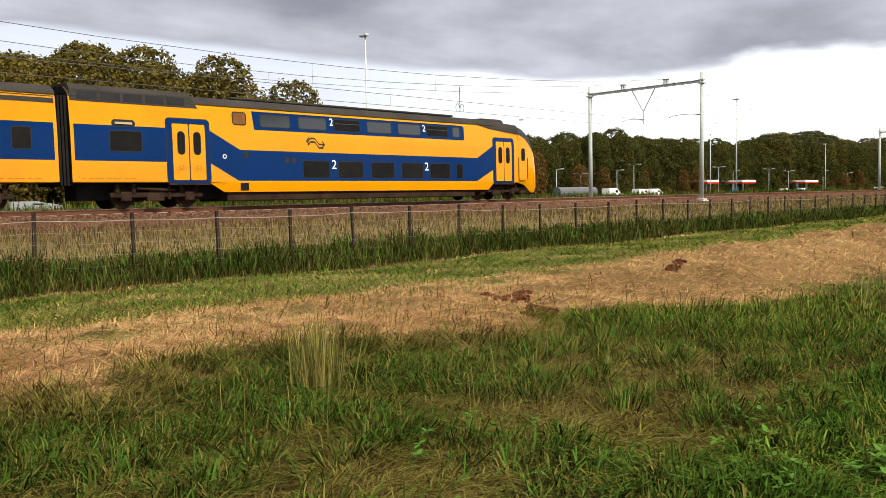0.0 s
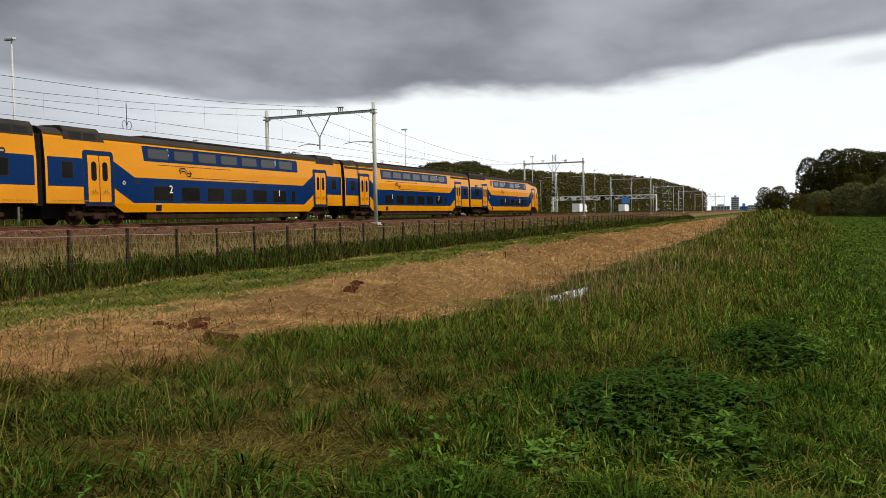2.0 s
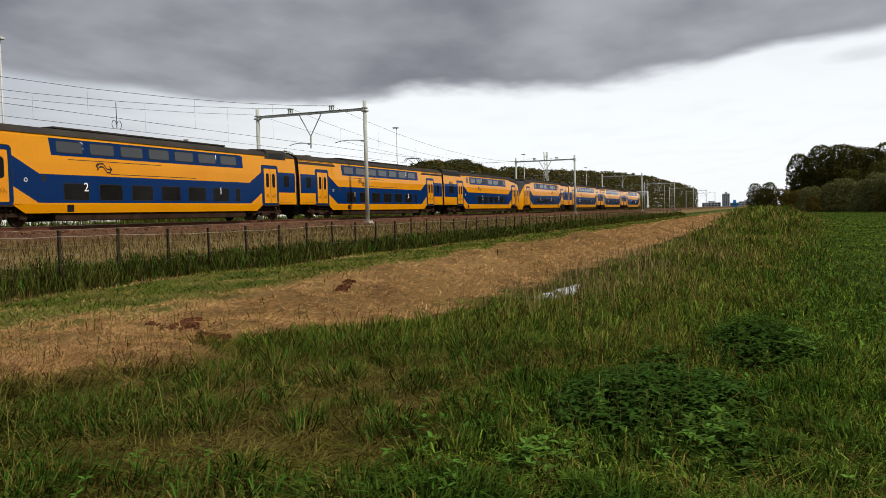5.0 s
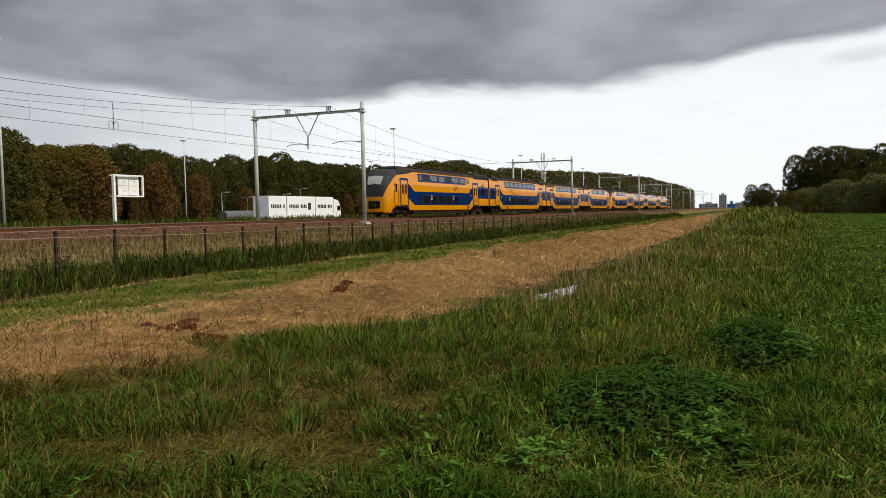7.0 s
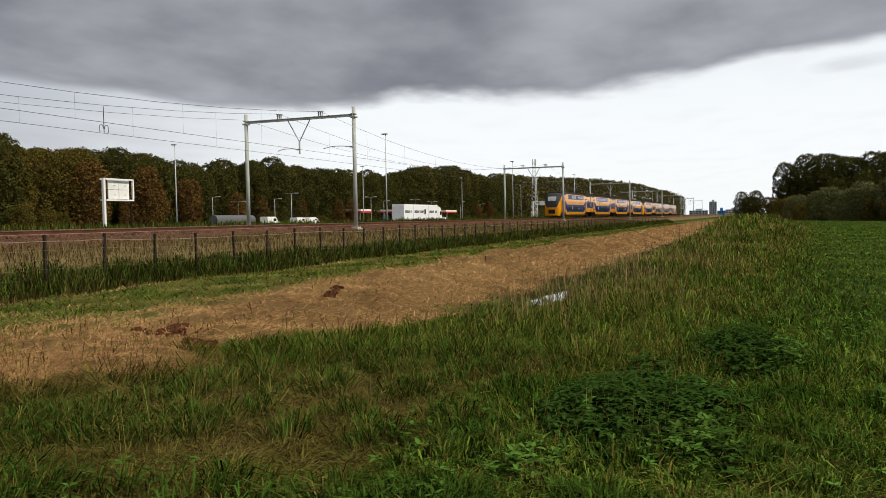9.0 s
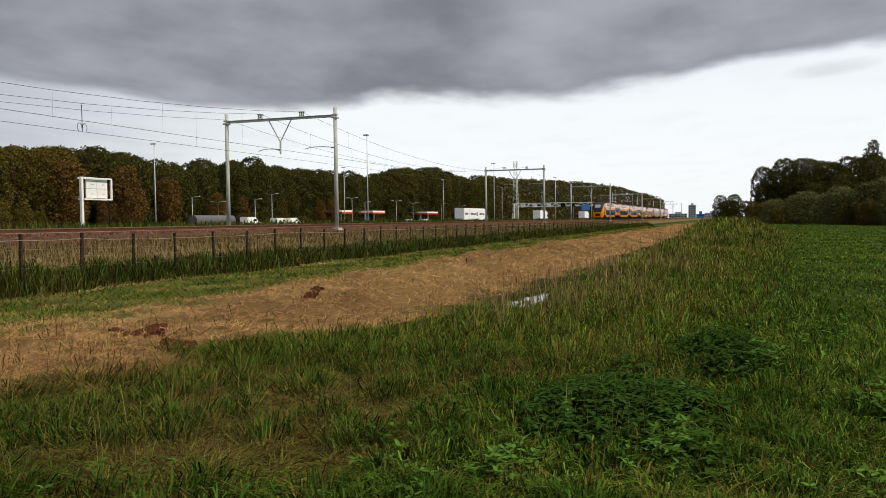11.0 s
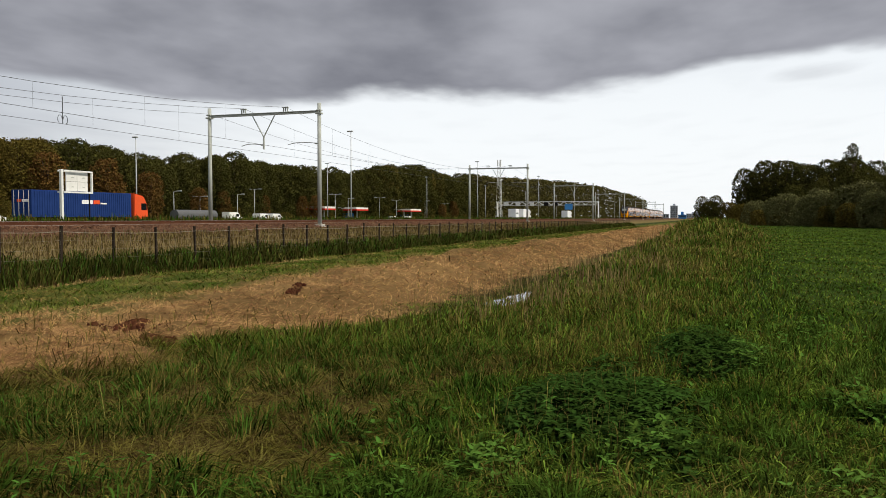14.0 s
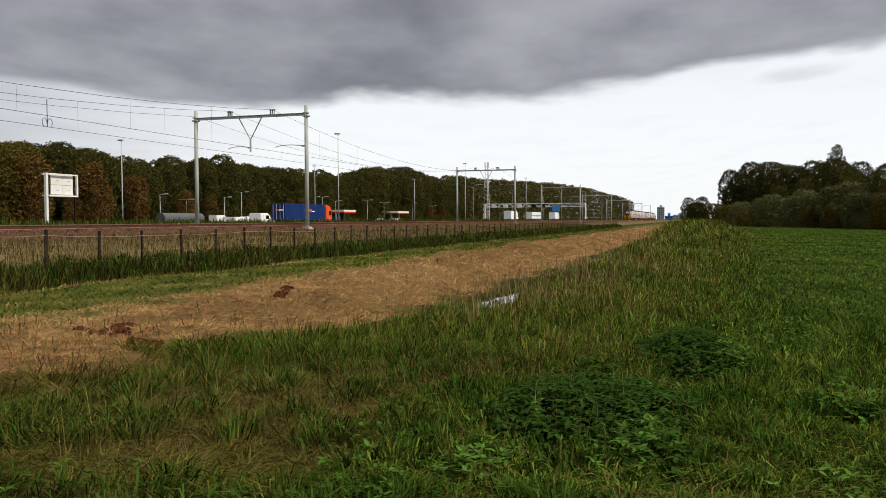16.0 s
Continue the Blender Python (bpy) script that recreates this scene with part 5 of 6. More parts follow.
def fuel_canopy(x, w):
    c = thing("fuel_canopy", "white fuel station canopy with a red band", "canopy", "fuel canopies", (x, 97, 0.5))
    part("roof", box(B(), 0, w, -3, 3, 3.5, 4.0, 0.05), M["white_paint"], c)
    part("fascia", box(B(), -0.05, w + 0.05, -3.05, 3.05, 3.1, 3.5, 0.03), M["red"], c)
    for a in (0.15, 0.85):
        part("column", box(B(), w * a - 0.2, w * a + 0.2, -0.2, 0.2, 0, 3.1), M["white_paint"], c)
    part("kiosk", box(B(), w * 0.3, w * 0.7, 0.5, 2.5, 0, 2.4, 0.05), M["sky_blue"], c)


for x, w in ((184, 6), (203, 8), (245, 10)):
    fuel_canopy(x, w)


def tank_trailer():
    t = thing("tank_trailer", "dark long tank trailer parked beyond the motorway", "trailer", at=(121, 92, 0.5))
    part("tank", rod(B(), (0, 0, 1.6), (12, 0, 1.6), 0.95, sides=20), M["tank"], t, smooth=False)
    part("frame", box(B(), 0, 12, -0.5, 0.5, 0.55, 0.75), M["under"], t)
    lorry_wheels(t, (2, 3.4, 10.5))


tank_trailer()
for x, y, L, H in ((137, 92, 5.0, 2.2), (148.2, 92, 4.8, 2.0), (153.4, 92, 5.0, 2.0), (228, 94, 4.6, 1.6), (240, 94, 4.6, 1.6)):
    v = build_van("parked_van", "white van parked beyond the motorway", L, H)
    v.matrix_world = pose(x, y, 0.5)


def far_lorry(x, y, L, label):
    t = thing("far_lorry", label, "lorry", "distant lorries", (x, y, 0.5))
    part("box_body", box(B(), 0, L, -1.25, 1.25, 1.1, 4.0, 0.05), M["trailer"], t)
    cab(t, L + 0.3, "white_paint")
    lorry_wheels(t, (1.2, 2.5, L - 1))


far_lorry(258, 60.5, 9, "white box lorry far down the motorway")
far_lorry(322, 57, 8, "pale box lorry far down the motorway")


def far_block(x, y, w, h, material, label, cols, rows_):
    b = thing("apartment_building", label, "building", "distant buildings", (x, y, 0.4))
    part("wall", box(B(), 0, 12, -w / 2, w / 2, 0, h), M[material], b)
    part("roof", box(B(), 4, 8, -w / 6, w / 6, h, h + 2.5), M[material], b)
    for i in range(cols):
        for j in range(rows_):
            yy = -w / 2 + (i + 0.5) * w / cols
            part("window", box(B(), -0.12, 0.0, yy - w / cols * 0.3, yy + w / cols * 0.3, 2 + j * (h - 2) / rows_, 3.6 + j * (h - 2) / rows_), M["glass"], b)


far_block(1200, 54, 10, 19, "city", "pale grey apartment tower far down the line", 4, 6)
far_block(1240, 76, 26, 7, "city", "low pale building far down the line", 6, 2)
far_block(760, 27, 7, 4.2, "sky_blue", "blue clad hall beside the far tracks", 4, 1)
far_block(1300, 28, 24, 8, "city", "low pale building far down the line", 6, 2)


# ---- grass, straw and weeds ----
M["grass"] = leafy("fresh_green_grass", (0.066, 0.122, 0.011), (0.125, 0.178, 0.026), 0.75)
M["grass_deep"] = leafy("deep_green_grass", (0.02, 0.052, 0.006), (0.05, 0.09, 0.013), 0.85)
M["grass_olive"] = leafy("olive_seeding_grass", (0.085, 0.08, 0.014), (0.145, 0.122, 0.03), 0.65)
M["matted"] = leafy("matted_dead_grass", (0.055, 0.04, 0.013), (0.115, 0.08, 0.03), 0.75)
M["straw"] = leafy("dried_straw_cuttings", (0.275, 0.163, 0.062), (0.49, 0.318, 0.138), 0.65)
M["mown"] = leafy("mown_pale_green_grass", (0.155, 0.15, 0.03), (0.24, 0.205, 0.065), 0.4)
M["reed"] = leafy("ditch_reed_leaves", (0.036, 0.045, 0.009), (0.07, 0.068, 0.016), 0.7)
M["dry_bank"] = leafy("dry_bank_grass", (0.145, 0.108, 0.042), (0.105, 0.088, 0.03), 0.5)
M["seed"] = leafy("tan_seed_stems", (0.2, 0.145, 0.06), (0.3, 0.22, 0.1), 0.5)
M["broad"] = leafy("broad_weed_leaves", (0.045, 0.11, 0.016), (0.075, 0.145, 0.024), 0.45)
M["nettle"] = leafy("dark_nettle_leaves", (0.02, 0.05, 0.009), (0.036, 0.072, 0.012), 0.4)
M["soil"] = mat("reddish_brown_soil", (0.075, 0.03, 0.014), (0.04, 0.018, 0.009), 0.95, 0, 2, 20, 0.5, spread=0.4, island=True)
M["petal"] = mat("white_petals", (0.8, 0.8, 0.76), (0.7, 0.7, 0.66), 0.7, bump=0)


def blades(name, x, y, h, w, lean, az, material, label, z0=None):
    """Grass blades, each three faces long: lean is how far the tip stands off its root."""
    n = len(x)
    z = ground_z(x, y) - 0.015 if z0 is None else z0
    r = np.random.RandomState(n % 9973)
    face = r.uniform(0, math.pi, n)
    sx, sy = np.cos(face) * w / 2, np.sin(face) * w / 2
    dx, dy = np.cos(az) * lean, np.sin(az) * lean
    V = np.empty((n, 5, 3))
    V[:, 0] = np.stack([x - sx, y - sy, z], -1)
    V[:, 1] = np.stack([x + sx, y + sy, z], -1)
    bend, rise = r.uniform(0.3, 0.6, n), r.uniform(0.7, 1.0, n)
    mx, my, mz = x + dx * bend, y + dy * bend, z + h * rise
    V[:, 2] = np.stack([mx + sx * 0.8, my + sy * 0.8, mz], -1)
    V[:, 3] = np.stack([mx - sx * 0.8, my - sy * 0.8, mz], -1)
    V[:, 4] = np.stack([x + dx, y + dy, z + h * np.where(lean > h * 0.7, rise * r.uniform(0.6, 1.1, n), 1.0)], -1)
    return joined(name, V.reshape(-1, 3), [(0, 1, 2, 3), (3, 2, 4)], n, 5, M[material], label, "grass")


def spread_out(n, r, lo, hi, a0=-15.0, a1=79.0, mixing=0.5):
    """Ground points round the standpoint, thinning out with distance."""
    u = r.rand(n)
    inv = 1 / (1 / lo + u * (1 / hi - 1 / lo))
    log = lo * (hi / lo) ** u
    d = np.where(r.rand(n) < mixing, inv, log)
    a = np.radians(r.uniform(a0, a1, n))
    return d * np.cos(a), d * np.sin(a), d


FAR_X, FAR_Y = (0, 9, 12.5, 15, 20, 40, 90), (10.6, 10.4, 9.5, 8.6, 8.1, 8.2, 8.6)


NETTLES = [(6.2, 0.8, 1.35, 0.78, 640, 0.26), (9.1, 0.1, 1.3, 0.55, 230, 0.31), (6.8, -1.1, 0.45, 0.26, 36, 0.3)]


def weed_cover(x, y):
    """How far nettles crowd out the grass, 0 to 1."""
    c = np.zeros_like(x)
    for cx, cy, rx, ry, m, h in NETTLES:
        c = np.maximum(c, np.exp(-(((x - cx + 0.2) / rx / 1.12) ** 2 + ((y - cy) / ry / 1.1) ** 2) ** 2))
    return c


def build_grass():
    r = np.random.RandomState(21)
    x, y, d = (np.concatenate(v) for v in zip(spread_out(150000, r, 3.3, 95.0), spread_out(190000, r, 3.3, 13.0, mixing=0.75), spread_out(110000, r, 3.3, 9.0, -15, 60, 0.6)))
    yy = y + 0.45 * wave(x, y, 3.0, 12) + 0.2 * wave(x, y, 0.9, 13)
    patch = 0.8 * wave(x, y, 1.5, 14) + 0.7 * wave(x, y, 0.55, 15)
    keep = ((x - 14.9) / 2.1) ** 2 + ((y - 3.58) / 0.55) ** 2 > r.uniform(-0.05, 1.1, len(x))
    keep &= weed_cover(x, y) < r.uniform(0.1, 1.0, len(x))
    x, y, d, yy, patch = x[keep], y[keep], d[keep], yy[keep], patch[keep]
    n = len(x)
    az = 2.6 * wave(x, y, 1.1, 91) + 1.8 * wave(x, y, 0.45, 92) + r.normal(size=n) * 0.9
    g = np.clip(d / 9.0, 1, 6)
    u = r.rand(n)

    def put(name, mask, h0, h1, w, l0, l1, material, label, wind=0.0):
        k = np.where(mask)[0]
        h = r.uniform(h0, h1, len(k)) * (1 + 0.25 * patch[k]) * (np.clip((rim[k] - yy[k]) / 1.2, 0.35, 1) if h1 > 0.2 else 1)
        h = np.maximum(h, 0.02)
        blades(name, x[k], y[k], h, w * g[k] * r.uniform(0.7, 1.3, len(k)), r.uniform(l0, l1, len(k)), az[k] * (1 - wind) + wind * 0.4, material, label)
    rim = np.interp(x, [0, 2, 5, 8.5, 11, 25, 45], [7.2, 6.9, 6.6, 6.3, 5.0, 4.6, 4.5])
    back = np.interp(x, FAR_X, FAR_Y)
    dead = (yy > 1.9) & (yy < rim) & (x < 8.5 + 1.5 * wave(x, y, 4, 16))
    strip = (yy < rim) & ~dead
    tallz = strip & (yy > np.interp(x, [7, 20, 60], [0.6, -0.3, -1.8])) & (x > 7)
    field = strip & (y < -1.2 - 0.02 * x) & (x > 14)
    lush = strip & ~tallz & ~field
    deep = patch > 0.35
    put("meadow_grass", lush & ~deep & (u < 0.45), 0.07, 0.21, 0.011, 0.08, 0.32, "grass", "fresh green meadow grass")
    put("meadow_grass", lush & ~deep & (u >= 0.92), 0.08, 0.26, 0.009, 0.06, 0.26, "grass_olive", "olive blades in the meadow grass")
    put("meadow_grass", lush & (deep | ((u >= 0.45) & (u < 0.92))), 0.07, 0.22, 0.011, 0.08, 0.34, "grass_deep", "deep green meadow grass")
    put("tall_grass", tallz & (u < 0.45), 0.08, 0.25, 0.011, 0.12, 0.42, "grass_deep", "tall rough green grass on the bank")
    put("tall_grass", tallz & (u >= 0.45) & (u < 0.8), 0.08, 0.25, 0.011, 0.12, 0.42, "grass", "fresh green grass on the bank")
    put("seeding_grass", tallz & (u >= 0.8), 0.12, 0.34, 0.008, 0.08, 0.36, "grass_olive", "olive grass gone to seed on the bank")
    put("field_grass", field & (u < 0.3), 0.03, 0.09, 0.012, 0.04, 0.16, "grass", "short green field grass")
    put("field_grass", field & (u >= 0.85), 0.03, 0.10, 0.012, 0.04, 0.16, "grass_olive", "short olive field grass")
    put("field_grass", field & (u >= 0.3) & (u < 0.85), 0.03, 0.09, 0.012, 0.04, 0.16, "grass_deep", "short deep green field grass")
    tuft = patch + 1.1 * np.exp(-((yy - rim + 0.9) / 0.7) ** 2) - 1.1 * np.exp(-((y - 3.2) / 1.0) ** 2) * np.clip((7.5 - x) / 2, 0, 1) + 0.4 * r.normal(size=n) > 0.1
    put("matted_grass", dead & ~tuft & (u < 0.6), 0.02, 0.10, 0.009, 0.18, 0.55, "matted", "flattened brown dead grass")
    put("matted_grass", dead & ~tuft & (u >= 0.6), 0.03, 0.13, 0.009, 0.15, 0.5, "grass_olive", "flattened olive grass")
    put("tufted_grass", dead & tuft & (u < 0.55), 0.06, 0.22, 0.0105, 0.12, 0.42, "grass_deep", "green grass tufts among dead grass")
    put("tufted_grass", dead & tuft & (u >= 0.55), 0.06, 0.2, 0.009, 0.12, 0.42, "grass_olive", "olive grass tufts among dead grass")
    straw = (yy >= rim) & (yy < back)
    put("straw", straw & (u < 0.88), 0.01, 0.055, 0.0075, 0.14, 0.45, "straw", "dried pale straw cuttings lying in a swath")
    put("straw_grass", straw & (u > 0.94), 0.05, 0.2, 0.008, 0.05, 0.2, "grass_olive", "thin olive grass growing through straw")
    mown = (yy >= back) & (yy < 14.7)
    mown = mown & (d < 16)
    put("mown_grass", mown & (u < 0.5), 0.02, 0.09, 0.010, 0.06, 0.3, "mown", "mown grass with pale cuttings")
    put("mown_grass", mown & (u >= 0.5) & (u < 0.72), 0.04, 0.12, 0.010, 0.03, 0.14, "grass", "short green grass on the mown strip")
    put("mown_grass", mown & (u >= 0.72) & (u < 0.88), 0.03, 0.10, 0.010, 0.05, 0.25, "grass_olive", "short olive grass on the mown strip")
    put("mown_straw", mown & (u >= 0.88), 0.02, 0.08, 0.008, 0.1, 0.4, "straw", "pale cuttings on the mown strip")
    edge = (yy >= 14.7) & (yy < 15.5)
    put("cut_stubble", edge, 0.06, 0.2, 0.009, 0.03, 0.14, "matted", "dry tan stubble along the ditch")

    # the ditch, the bank and the verge get their own, denser sowing along the line
    def along(n, y0, y1, x1=170.0, p=1.9):
        xx = 2 + x1 * r.rand(n) ** p
        return xx, r.uniform(y0, y1, n)
    n = 120000
    a, b = along(n, 4.2, 10.6, 130, 1.8)
    k = b + 0.45 * wave(a, b, 3.0, 12) > np.interp(a, [0, 2, 5, 8.5, 11, 25, 45], [7.2, 6.9, 6.6, 6.3, 5.0, 4.6, 4.5])
    k &= b + 0.45 * wave(a, b, 3.0, 12) < np.interp(a, FAR_X, FAR_Y)
    a, b = a[k], b[k]
    n = len(a)
    gg = np.clip(np.hypot(a, b) / 11, 1, 6)
    up = r.rand(n) < 0.12
    blades("straw_swath", a, b, np.where(up, r.uniform(0.05, 0.12, n), r.uniform(0.01, 0.045, n)), 0.0075 * gg, r.uniform(0.12, 0.42, n), r.normal(0.25, 0.8, n) + math.pi * (r.rand(n) < 0.5), "straw", "dried pale straw heaped in a long swath", ground_z(a, b) + r.uniform(-0.02, 0.05, n))
    n = 100000
    a, b = along(n, 7.6, 15.5, 150, 1.8)
    k = b + 0.45 * wave(a, b, 3.0, 12) > np.interp(a, FAR_X, FAR_Y) - 0.3
    a, b = a[k], b[k]
    n = len(a)
    gg = np.clip(np.hypot(a, b) / 13, 1, 6)
    q = wave(a, b, 2.5, 41) * 0.5 + wave(a * 0.4, b, 1.2, 42) * 0.5 + r.normal(size=n) * 0.4 + np.interp(b - np.interp(a, FAR_X, FAR_Y) * np.clip((14 - b) / 4, 0, 1) + 9.7 * np.clip((14 - b) / 4, 0, 1), [9.5, 10.5, 12, 14.4, 15.1], [0.9, 0.3, 0.05, -0.25, 0.95])
    for m_, lab, lo, hi, h0, h1 in (("grass_deep", "short deep green grass on the mown strip", -9, -0.5, 0.04, 0.13), ("grass", "short bright grass on the mown strip", -0.5, -0.2, 0.04, 0.13), ("grass_olive", "short olive grass on the mown strip", -0.2, 0.15, 0.04, 0.12), ("mown", "pale mown cuttings on the strip", 0.15, 0.8, 0.02, 0.08), ("straw", "dry cuttings along the mown strip", 0.8, 9, 0.02, 0.09)):
        k = (q >= lo) & (q < hi)
        blades("mown_strip", a[k], b[k], r.uniform(h0, h1, k.sum()), 0.012 * gg[k], r.uniform(0.08, 0.5, k.sum()), r.uniform(0, 6.283, k.sum()), m_, lab)
    # grass and stems standing in the puddle
    n = 150
    a, b = r.normal(15.4, 0.75, n), r.normal(3.74, 0.2, n)
    blades("puddle_grass", a, b, r.uniform(0.12, 0.3, n), np.full(n, 0.022), r.uniform(0.03, 0.25, n), r.uniform(0, 6.283, n), "grass_olive", "grass stems standing in a puddle")
    n = 60000
    a, b = along(n, 15.4, 18.9)
    gg = np.clip(np.hypot(a, b) / 16, 1, 5)
    hh = r.uniform(0.3, 0.78, n) * (1 + 0.3 * wave(a, b, 2.5, 17)) * np.interp(b, [15.4, 16.2, 18, 18.9], [0.5, 1, 0.8, 0.4])
    k = r.rand(n) < 0.7
    ang = r.uniform(0, 6.283, n)
    blades("ditch_reeds", a[k], b[k], hh[k], 0.022 * gg[k], hh[k] * r.uniform(0.3, 0.95, k.sum()), ang[k], "reed", "dark green reeds along the fence")
    k = ~k
    blades("ditch_grass", a[k], b[k], hh[k] * 1.05, 0.018 * gg[k], hh[k] * r.uniform(0.3, 0.9, k.sum()), ang[k], "grass_deep", "tall grass along the fence")
    n = 36000
    a, b = along(n, 18.6, 26.9)
    gg = np.clip(np.hypot(a, b) / 16, 1, 5)
    blades("bank_grass", a, b, r.uniform(0.08, 0.32, n), 0.016 * gg, r.uniform(0.03, 0.2, n), r.uniform(0, 6.283, n), "dry_bank", "dry khaki grass on the railway bank")
    n = 42000
    a, b = along(n, 39.4, 49, 330, 1.6)
    a = a - 10
    gg = np.clip(np.hypot(a, b) / 22, 1, 6)
    k = r.rand(n) < 0.6
    hh = r.uniform(0.25, 0.75, n) * (1 + 0.35 * wave(a, b, 4, 18))
    blades("verge_grass", a[k], b[k], hh[k], 0.018 * gg[k], r.uniform(0.05, 0.25, k.sum()), r.uniform(0, 6.283, k.sum()), "grass_deep", "rough green verge between railway and motorway")
    blades("verge_grass", a[~k], b[~k], hh[~k], 0.018 * gg[~k], r.uniform(0.05, 0.25, (~k).sum()), r.uniform(0, 6.283, (~k).sum()), "grass_olive", "olive verge between railway and motorway")
    # rank grass that thickens along the bank
    n = 46000
    a = 13 + 135 * r.rand(n) ** 1.6
    b = np.interp(a, [13, 25, 60, 150], [0.3, -0.6, -2.2, -4.5]) + r.rand(n) ** 1.2 * np.interp(a, [13, 25, 60, 150], [3.2, 3.9, 5.3, 7.0])
    b = b - np.where(r.rand(n) < 0.4, np.abs(r.normal(size=n)) * np.interp(a, [13, 60, 150], [0.9, 1.6, 2.5]), 0)
    taper = np.clip((b - np.interp(a, [13, 25, 60, 150], [-1.2, -2.2, -4.4, -7.5])) / np.interp(a, [13, 60, 150], [1.5, 3.5, 5]), 0.12, 1)
    k = ((a - 14.6) / 2.0) ** 2 + ((b - 3.5) / 0.6) ** 2 > 1
    a, b, taper = a[k], b[k], taper[k]
    n = len(a)
    clump = 1 + 0.4 * wave(a, b, 4.0, 51) + 0.2 * wave(a, b, 1.3, 52)
    hh = r.uniform(0.55, 1.1, n) * np.interp(a, [13, 22, 45, 80], [0.22, 0.3, 0.52, 1.15]) * np.clip(clump, 0.3, 1.6) * taper
    gg = np.clip(a / 11, 1, 7)
    mixd = r.rand(n) + 0.25 * wave(a, b, 5.0, 53)
    for m_, lab, lo, hi in (("grass_deep", "rank green grass along the bank", -9, 0.4), ("grass", "fresh rank grass along the bank", 0.4, 0.58), ("grass_olive", "olive rank grass along the bank", 0.58, 0.92), ("mown", "pale seeding grass along the bank", 0.92, 9)):
        k = (mixd >= lo) & (mixd < hi)
        blades("rank_grass", a[k], b[k], hh[k], 0.010 * gg[k], hh[k] * r.uniform(0.25, 1.1, k.sum()), 2.2 * wave(a[k], b[k], 2.2, 93) + r.normal(size=k.sum()), m_, lab)
    # the meadow goes on round and behind the standpoint, and over the field
    a, b, dd = (np.concatenate(v) for v in zip(spread_out(26000, r, 0.5, 25.0, 76, 346), spread_out(14000, r, 0.5, 3.4, -15, 79)))
    k = b < 5
    blades("meadow_grass", a[k], b[k], r.uniform(0.08, 0.24, k.sum()), 0.018 * np.clip(dd[k] / 8, 1, 4), r.uniform(0.04, 0.2, k.sum()), r.uniform(0, 6.283, k.sum()), "grass_deep", "deep green meadow grass")
    n = 40000
    a = 14 + 180 * r.rand(n) ** 1.5
    b = np.interp(a, [14, 60, 150], [-1, -2.5, -4]) - r.rand(n) * (2 + 0.22 * a)
    k = r.rand(n) + 0.7 * wave(a, b * 3, 9, 61) + 0.3 * wave(a, b * 2, 3, 62) < 0.4
    gg = np.clip(a / 11, 1, 6)
    for kk, m_, lab in ((k, "grass", "short bright field grass"), (~k, "grass_deep", "short deep green field grass")):
        blades("field_grass", a[kk], b[kk], r.uniform(0.03, 0.1, kk.sum()), 0.013 * gg[kk], r.uniform(0.04, 0.25, kk.sum()), r.uniform(0, 6.283, kk.sum()), m_, lab)
    # tan seed stems along the wet rim and the ridge beyond
    n = 5200
    a = np.where(r.rand(n) < 0.5, r.uniform(10.5, 26, n), 24 + 90 * r.rand(n) ** 1.3)
    b = np.interp(a, [10, 16, 26, 60, 114], [3.1, 3.2, 2.9, 1.8, 0.8]) + r.normal(size=n) * np.interp(a, [10, 26, 114], [0.75, 1.0, 2.2])
    k = (wave(a, b, 2.4, 71) + 0.5 * r.normal(size=n) > 0.1) & (((a - 14.2) / 2.2) ** 2 + ((b - 3.5) / 0.55) ** 2 > 1)
    a, b = a[k], b[k]
    n = len(a)
    hh = r.uniform(0.6, 1.1, n) * np.interp(a, [10, 26, 60, 114], [0.45, 0.5, 0.8, 1.35])
    blades("seed_stems", a, b, hh, 0.005 * np.clip(a / 9, 1, 7), hh * r.uniform(0.1, 0.6, n), r.uniform(0, 6.283, n), "seed", "tan stems of grass gone to seed")
    # long dead stems lying over one another
    n = 9000
    a, b, dd = spread_out(n, r, 3.6, 9.0, 22, 76)
    k = (b > 2.0) & (b < 6.0) & (a < 7.5) & (wave(a, b, 1.8, 72) + 0.6 * r.normal(size=n) > 0.1)
    a, b = a[k], b[k]
    n = len(a)
    blades("fallen_stems", a, b, r.uniform(0.02, 0.12, n), np.full(n, 0.007), r.uniform(0.3, 0.8, n), r.normal(-0.5, 0.7, n), "mown", "long pale dead stems lying in the grass")
    # pale standing tuft by the straw, and lone stalks
    n = 260
    a, b = r.normal(3.83, 0.11, n), r.normal(5.4, 0.09, n)
    blades("pale_tuft", a, b, r.uniform(0.3, 0.72, n), np.full(n, 0.007), r.uniform(0.03, 0.25, n), r.uniform(0, 6.283, n), "mown", "pale dry standing grass tuft")
    n = 1500
    a, b, dd = spread_out(n, r, 5, 40, -10, 70)
    ok = (b < 5.6) & (b > 0.5)
    a, b, dd = a[ok], b[ok], dd[ok]
    n = len(a)
    blades("dry_stalks", a, b, r.uniform(0.25, 0.5, n), 0.0035 * np.clip(dd / 8, 1, 4), r.uniform(0.03, 0.3, n), r.uniform(0, 6.283, n), "mown", "lone dry grass stalks")


build_grass()


LEAF_V = [(0.1, 0, 0), (0.6, -0.42, 0.03), (1.2, -0.33, 0.0), (1.85, 0, -0.28), (1.2, 0.33, 0.0), (0.6, 0.42, 0.03), (0.9, 0, -0.09)]
LEAF_F = [(0, 1, 6), (1, 2, 6), (2, 3, 6), (3, 4, 6), (4, 5, 6), (5, 0, 6)]


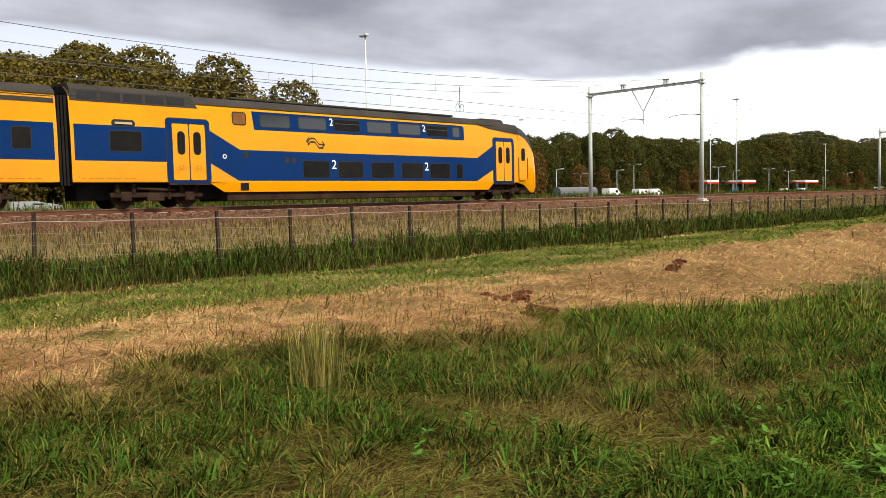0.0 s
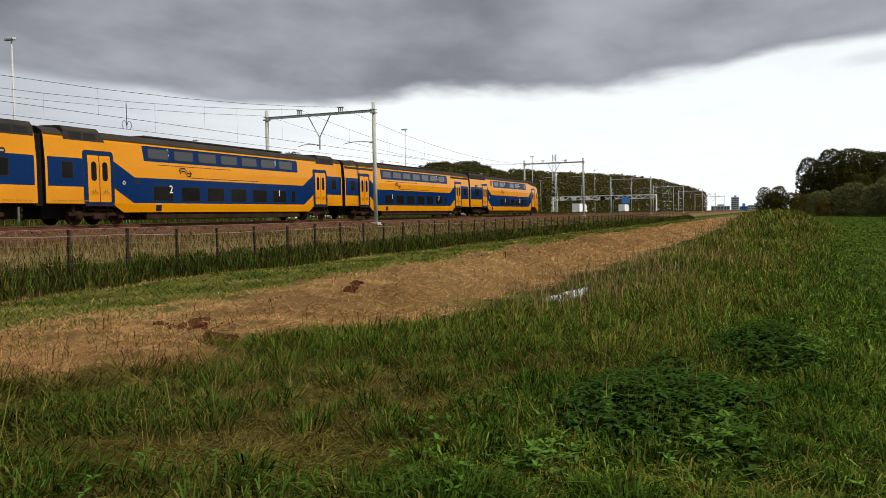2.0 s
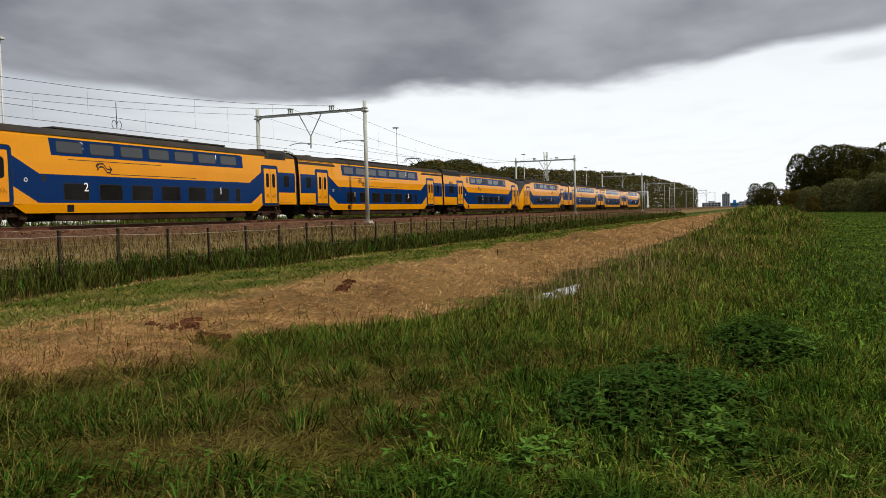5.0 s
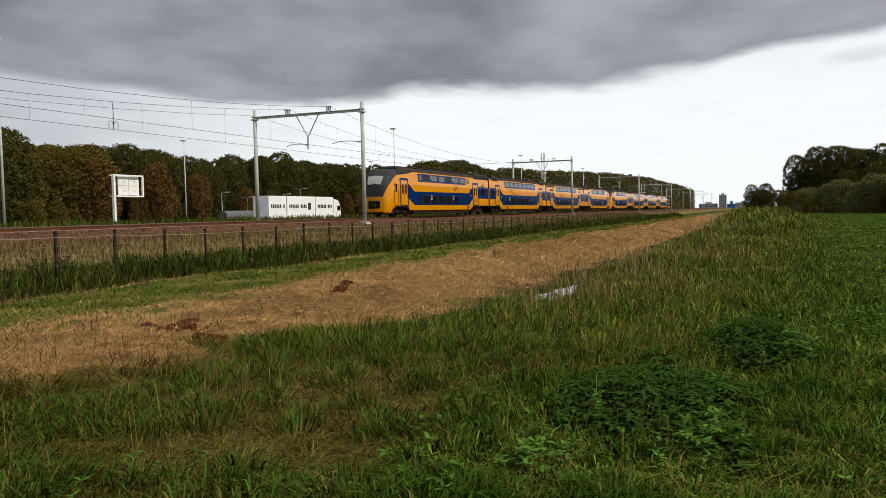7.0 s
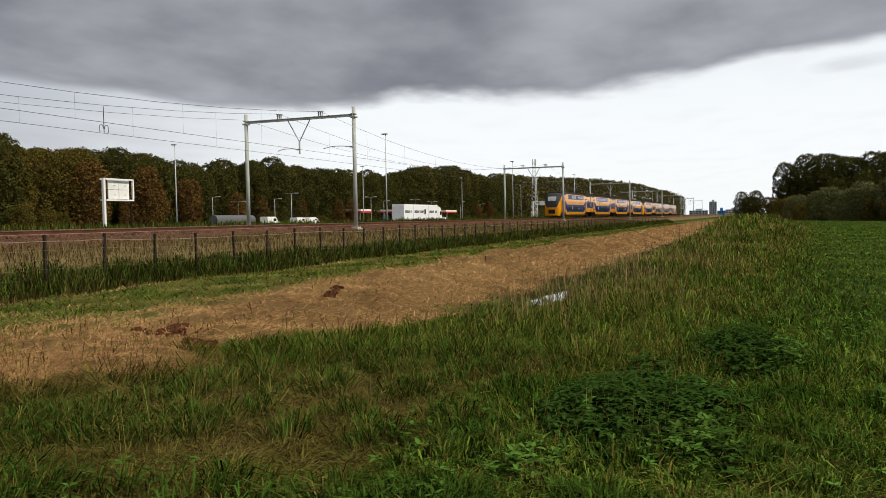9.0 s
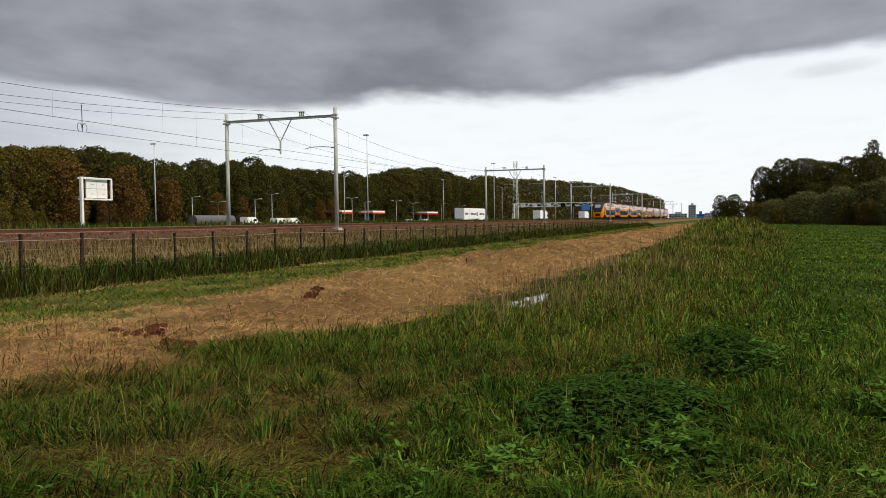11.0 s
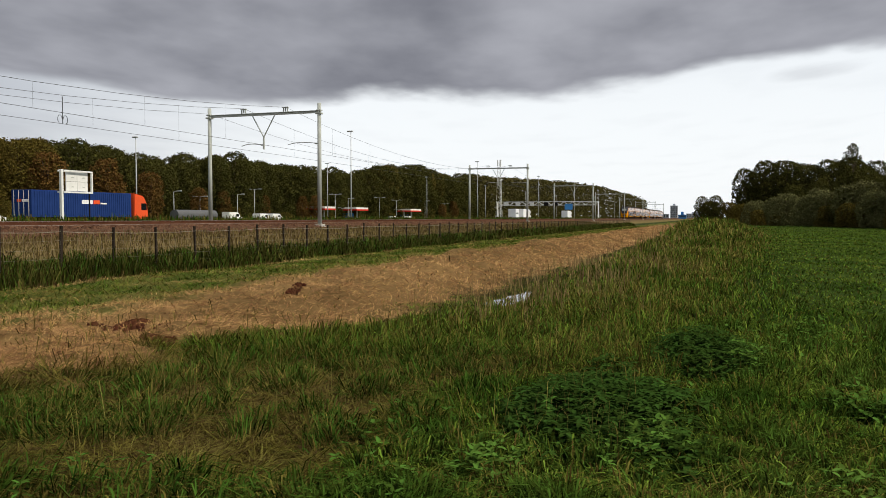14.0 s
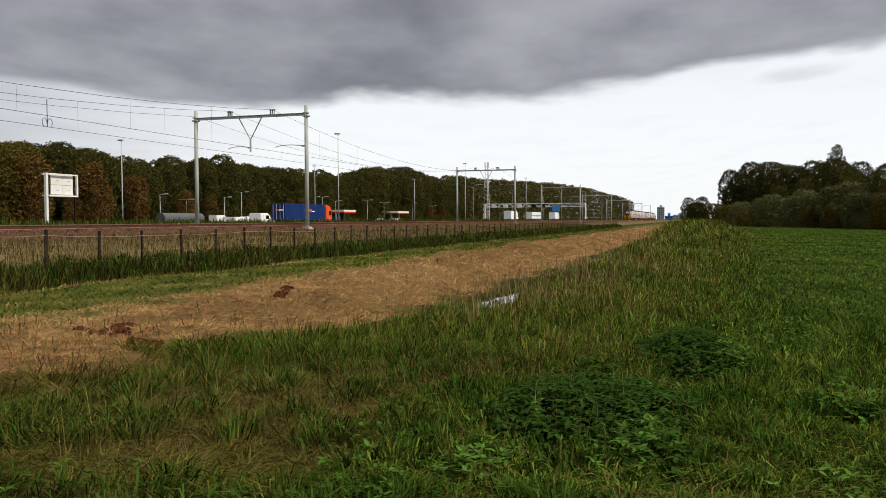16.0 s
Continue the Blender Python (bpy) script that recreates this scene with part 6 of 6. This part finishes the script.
def weeds(name, spots, material, label, size, seed, tiers=4, droop=(0.05, 0.55)):
    """Leafy plants: crossed pairs of leaves in tiers up a stem; spots are (x, y, rx, ry, plants, height)."""
    r = np.random.RandomState(seed)
    P, S, yaw, tilt = [], [], [], []
    for cx, cy, rx, ry, m, hgt in spots:
        for _ in range(m):
            a, q = r.uniform(0, 6.283), math.sqrt(r.rand()) * r.uniform(0.85, 1.1)
            px, py = cx + rx * q * math.cos(a), cy + ry * q * math.sin(a)
            h = hgt * r.uniform(0.7, 1.15) * (1.05 - 0.35 * q * q)
            turn = r.uniform(0, 6.283)
            for k in range(tiers):
                f = k / (tiers - 1)
                for j in range(4 if f > 0.9 else 2):
                    P.append((px, py, h * (0.4 + 0.6 * f)))
                    S.append(size * r.uniform(0.8, 1.2) * (1.1 - 0.45 * f))
                    yaw.append(turn + 1.571 * k + (1.571 if f > 0.9 else 3.1416) * j + r.uniform(-0.25, 0.25))
                    tilt.append(r.uniform(*droop) - 0.25 * f)
    P = np.array(P)
    P[:, 2] += ground_z(P[:, 0], P[:, 1])
    scatter_mesh(name, P, LEAF_V, LEAF_F, S, np.array(yaw), np.array(tilt), M[material], label, "weeds")


weeds("nettles", NETTLES[:2] + [(7.6, 0.9, 0.5, 0.3, 40, 0.28), (5.0, 0.15, 0.5, 0.3, 50, 0.2)], "nettle", "patch of dark green nettles in meadow grass", 0.06, 3)
weeds("dock_weeds", [(4.45, 1.25, 0.4, 0.25, 34, 0.24), (3.75, 1.6, 0.4, 0.3, 30, 0.22), (4.9, 0.35, 0.5, 0.3, 22, 0.28), (8.3, -0.32, 0.4, 0.2, 16, 0.44), (6.8, -1.1, 0.45, 0.26, 26, 0.32), (5.9, 0.7, 1.3, 0.7, 16, 0.25), (7.2, 0.4, 1.2, 0.8, 16, 0.25), (5.0, 2.0, 0.9, 0.6, 16, 0.22),
                       (10.5, -1.0, 1.5, 1.0, 40, 0.32), (3.5, 3.4, 0.6, 0.5, 10, 0.2), (4.4, -0.7, 0.5, 0.4, 16, 0.24)],
      "broad", "broad-leaved green weeds in the grass", 0.05, 4, tiers=3, droop=(-0.5, 0.4))


def build_soil():
    r = np.random.RandomState(6)
    P = []
    for cx, cy, rx, ry, m in SOIL:
        a, q = r.uniform(0, 6.283, m), np.sqrt(r.rand(m))
        P.append(np.stack([cx + rx * q * np.cos(a), cy + ry * q * np.sin(a), np.zeros(m)], -1))
    P = np.concatenate(P)
    P[:, 2] = ground_z(P[:, 0], P[:, 1]) + 0.07
    v = [(-1, -0.8, -0.5), (1, -0.7, -0.6), (0.8, 0.9, -0.5), (-0.9, 0.8, -0.6), (-0.3, -0.2, 0.8), (0.5, 0.3, 0.65)]
    f = [(0, 1, 5, 4), (1, 2, 5), (2, 3, 4, 5), (3, 0, 4)]
    n = len(P)
    scatter_mesh("bare_soil", P, v, f, r.uniform(0.015, 0.04, n), r.uniform(0, 6.283, n), r.uniform(-0.4, 0.4, n), M["soil"], "bare reddish brown soil turned up in the straw", "soil")


SOIL = [(8.3, 6.55, 0.24, 0.2, 170), (9.0, 7.75, 0.6, 0.08, 130), (8.6, 7.2, 0.5, 0.2, 25), (13.1, 7.3, 0.3, 0.14, 80), (6.9, 5.1, 0.2, 0.15, 90)]
build_soil()


def build_puddle():
    m = mat("still_water", (0.03, 0.03, 0.028), (0.04, 0.04, 0.036), 0.03, 0, 1, 8, 0.04, spec=0.8)
    bm = B()
    r = random.Random(2)
    pts = []
    for k in range(28):
        a = k * 2 * math.pi / 28
        q = 0.8 + 0.25 * math.sin(3 * a + 1) + r.uniform(-0.2, 0.2)
        pts.append(bm.verts.new((15.4 + 1.5 * q * math.cos(a), 3.75 + 0.4 * q * math.sin(a), -0.02)))
    bm.faces.new(pts)
    o = part("puddle", bm, m)
    tagged(o, "shallow puddle reflecting the bright sky", "puddle", kind="structure")


build_puddle()


# ---- what moves ----
def motions():
    for ob, at in TRAIN:
        walk(ob, [(t, pose(at.x + SPEED * t, at.y, at.z) @ at.turn) for t in (0.0, 8.0, 16.0)])
    for ob, x0, y0, v in TRAFFIC:
        walk(ob, [(t, pose(x0 + v * t, y0, 0.5)) for t in (0.0, 8.0, 16.0)])


motions()
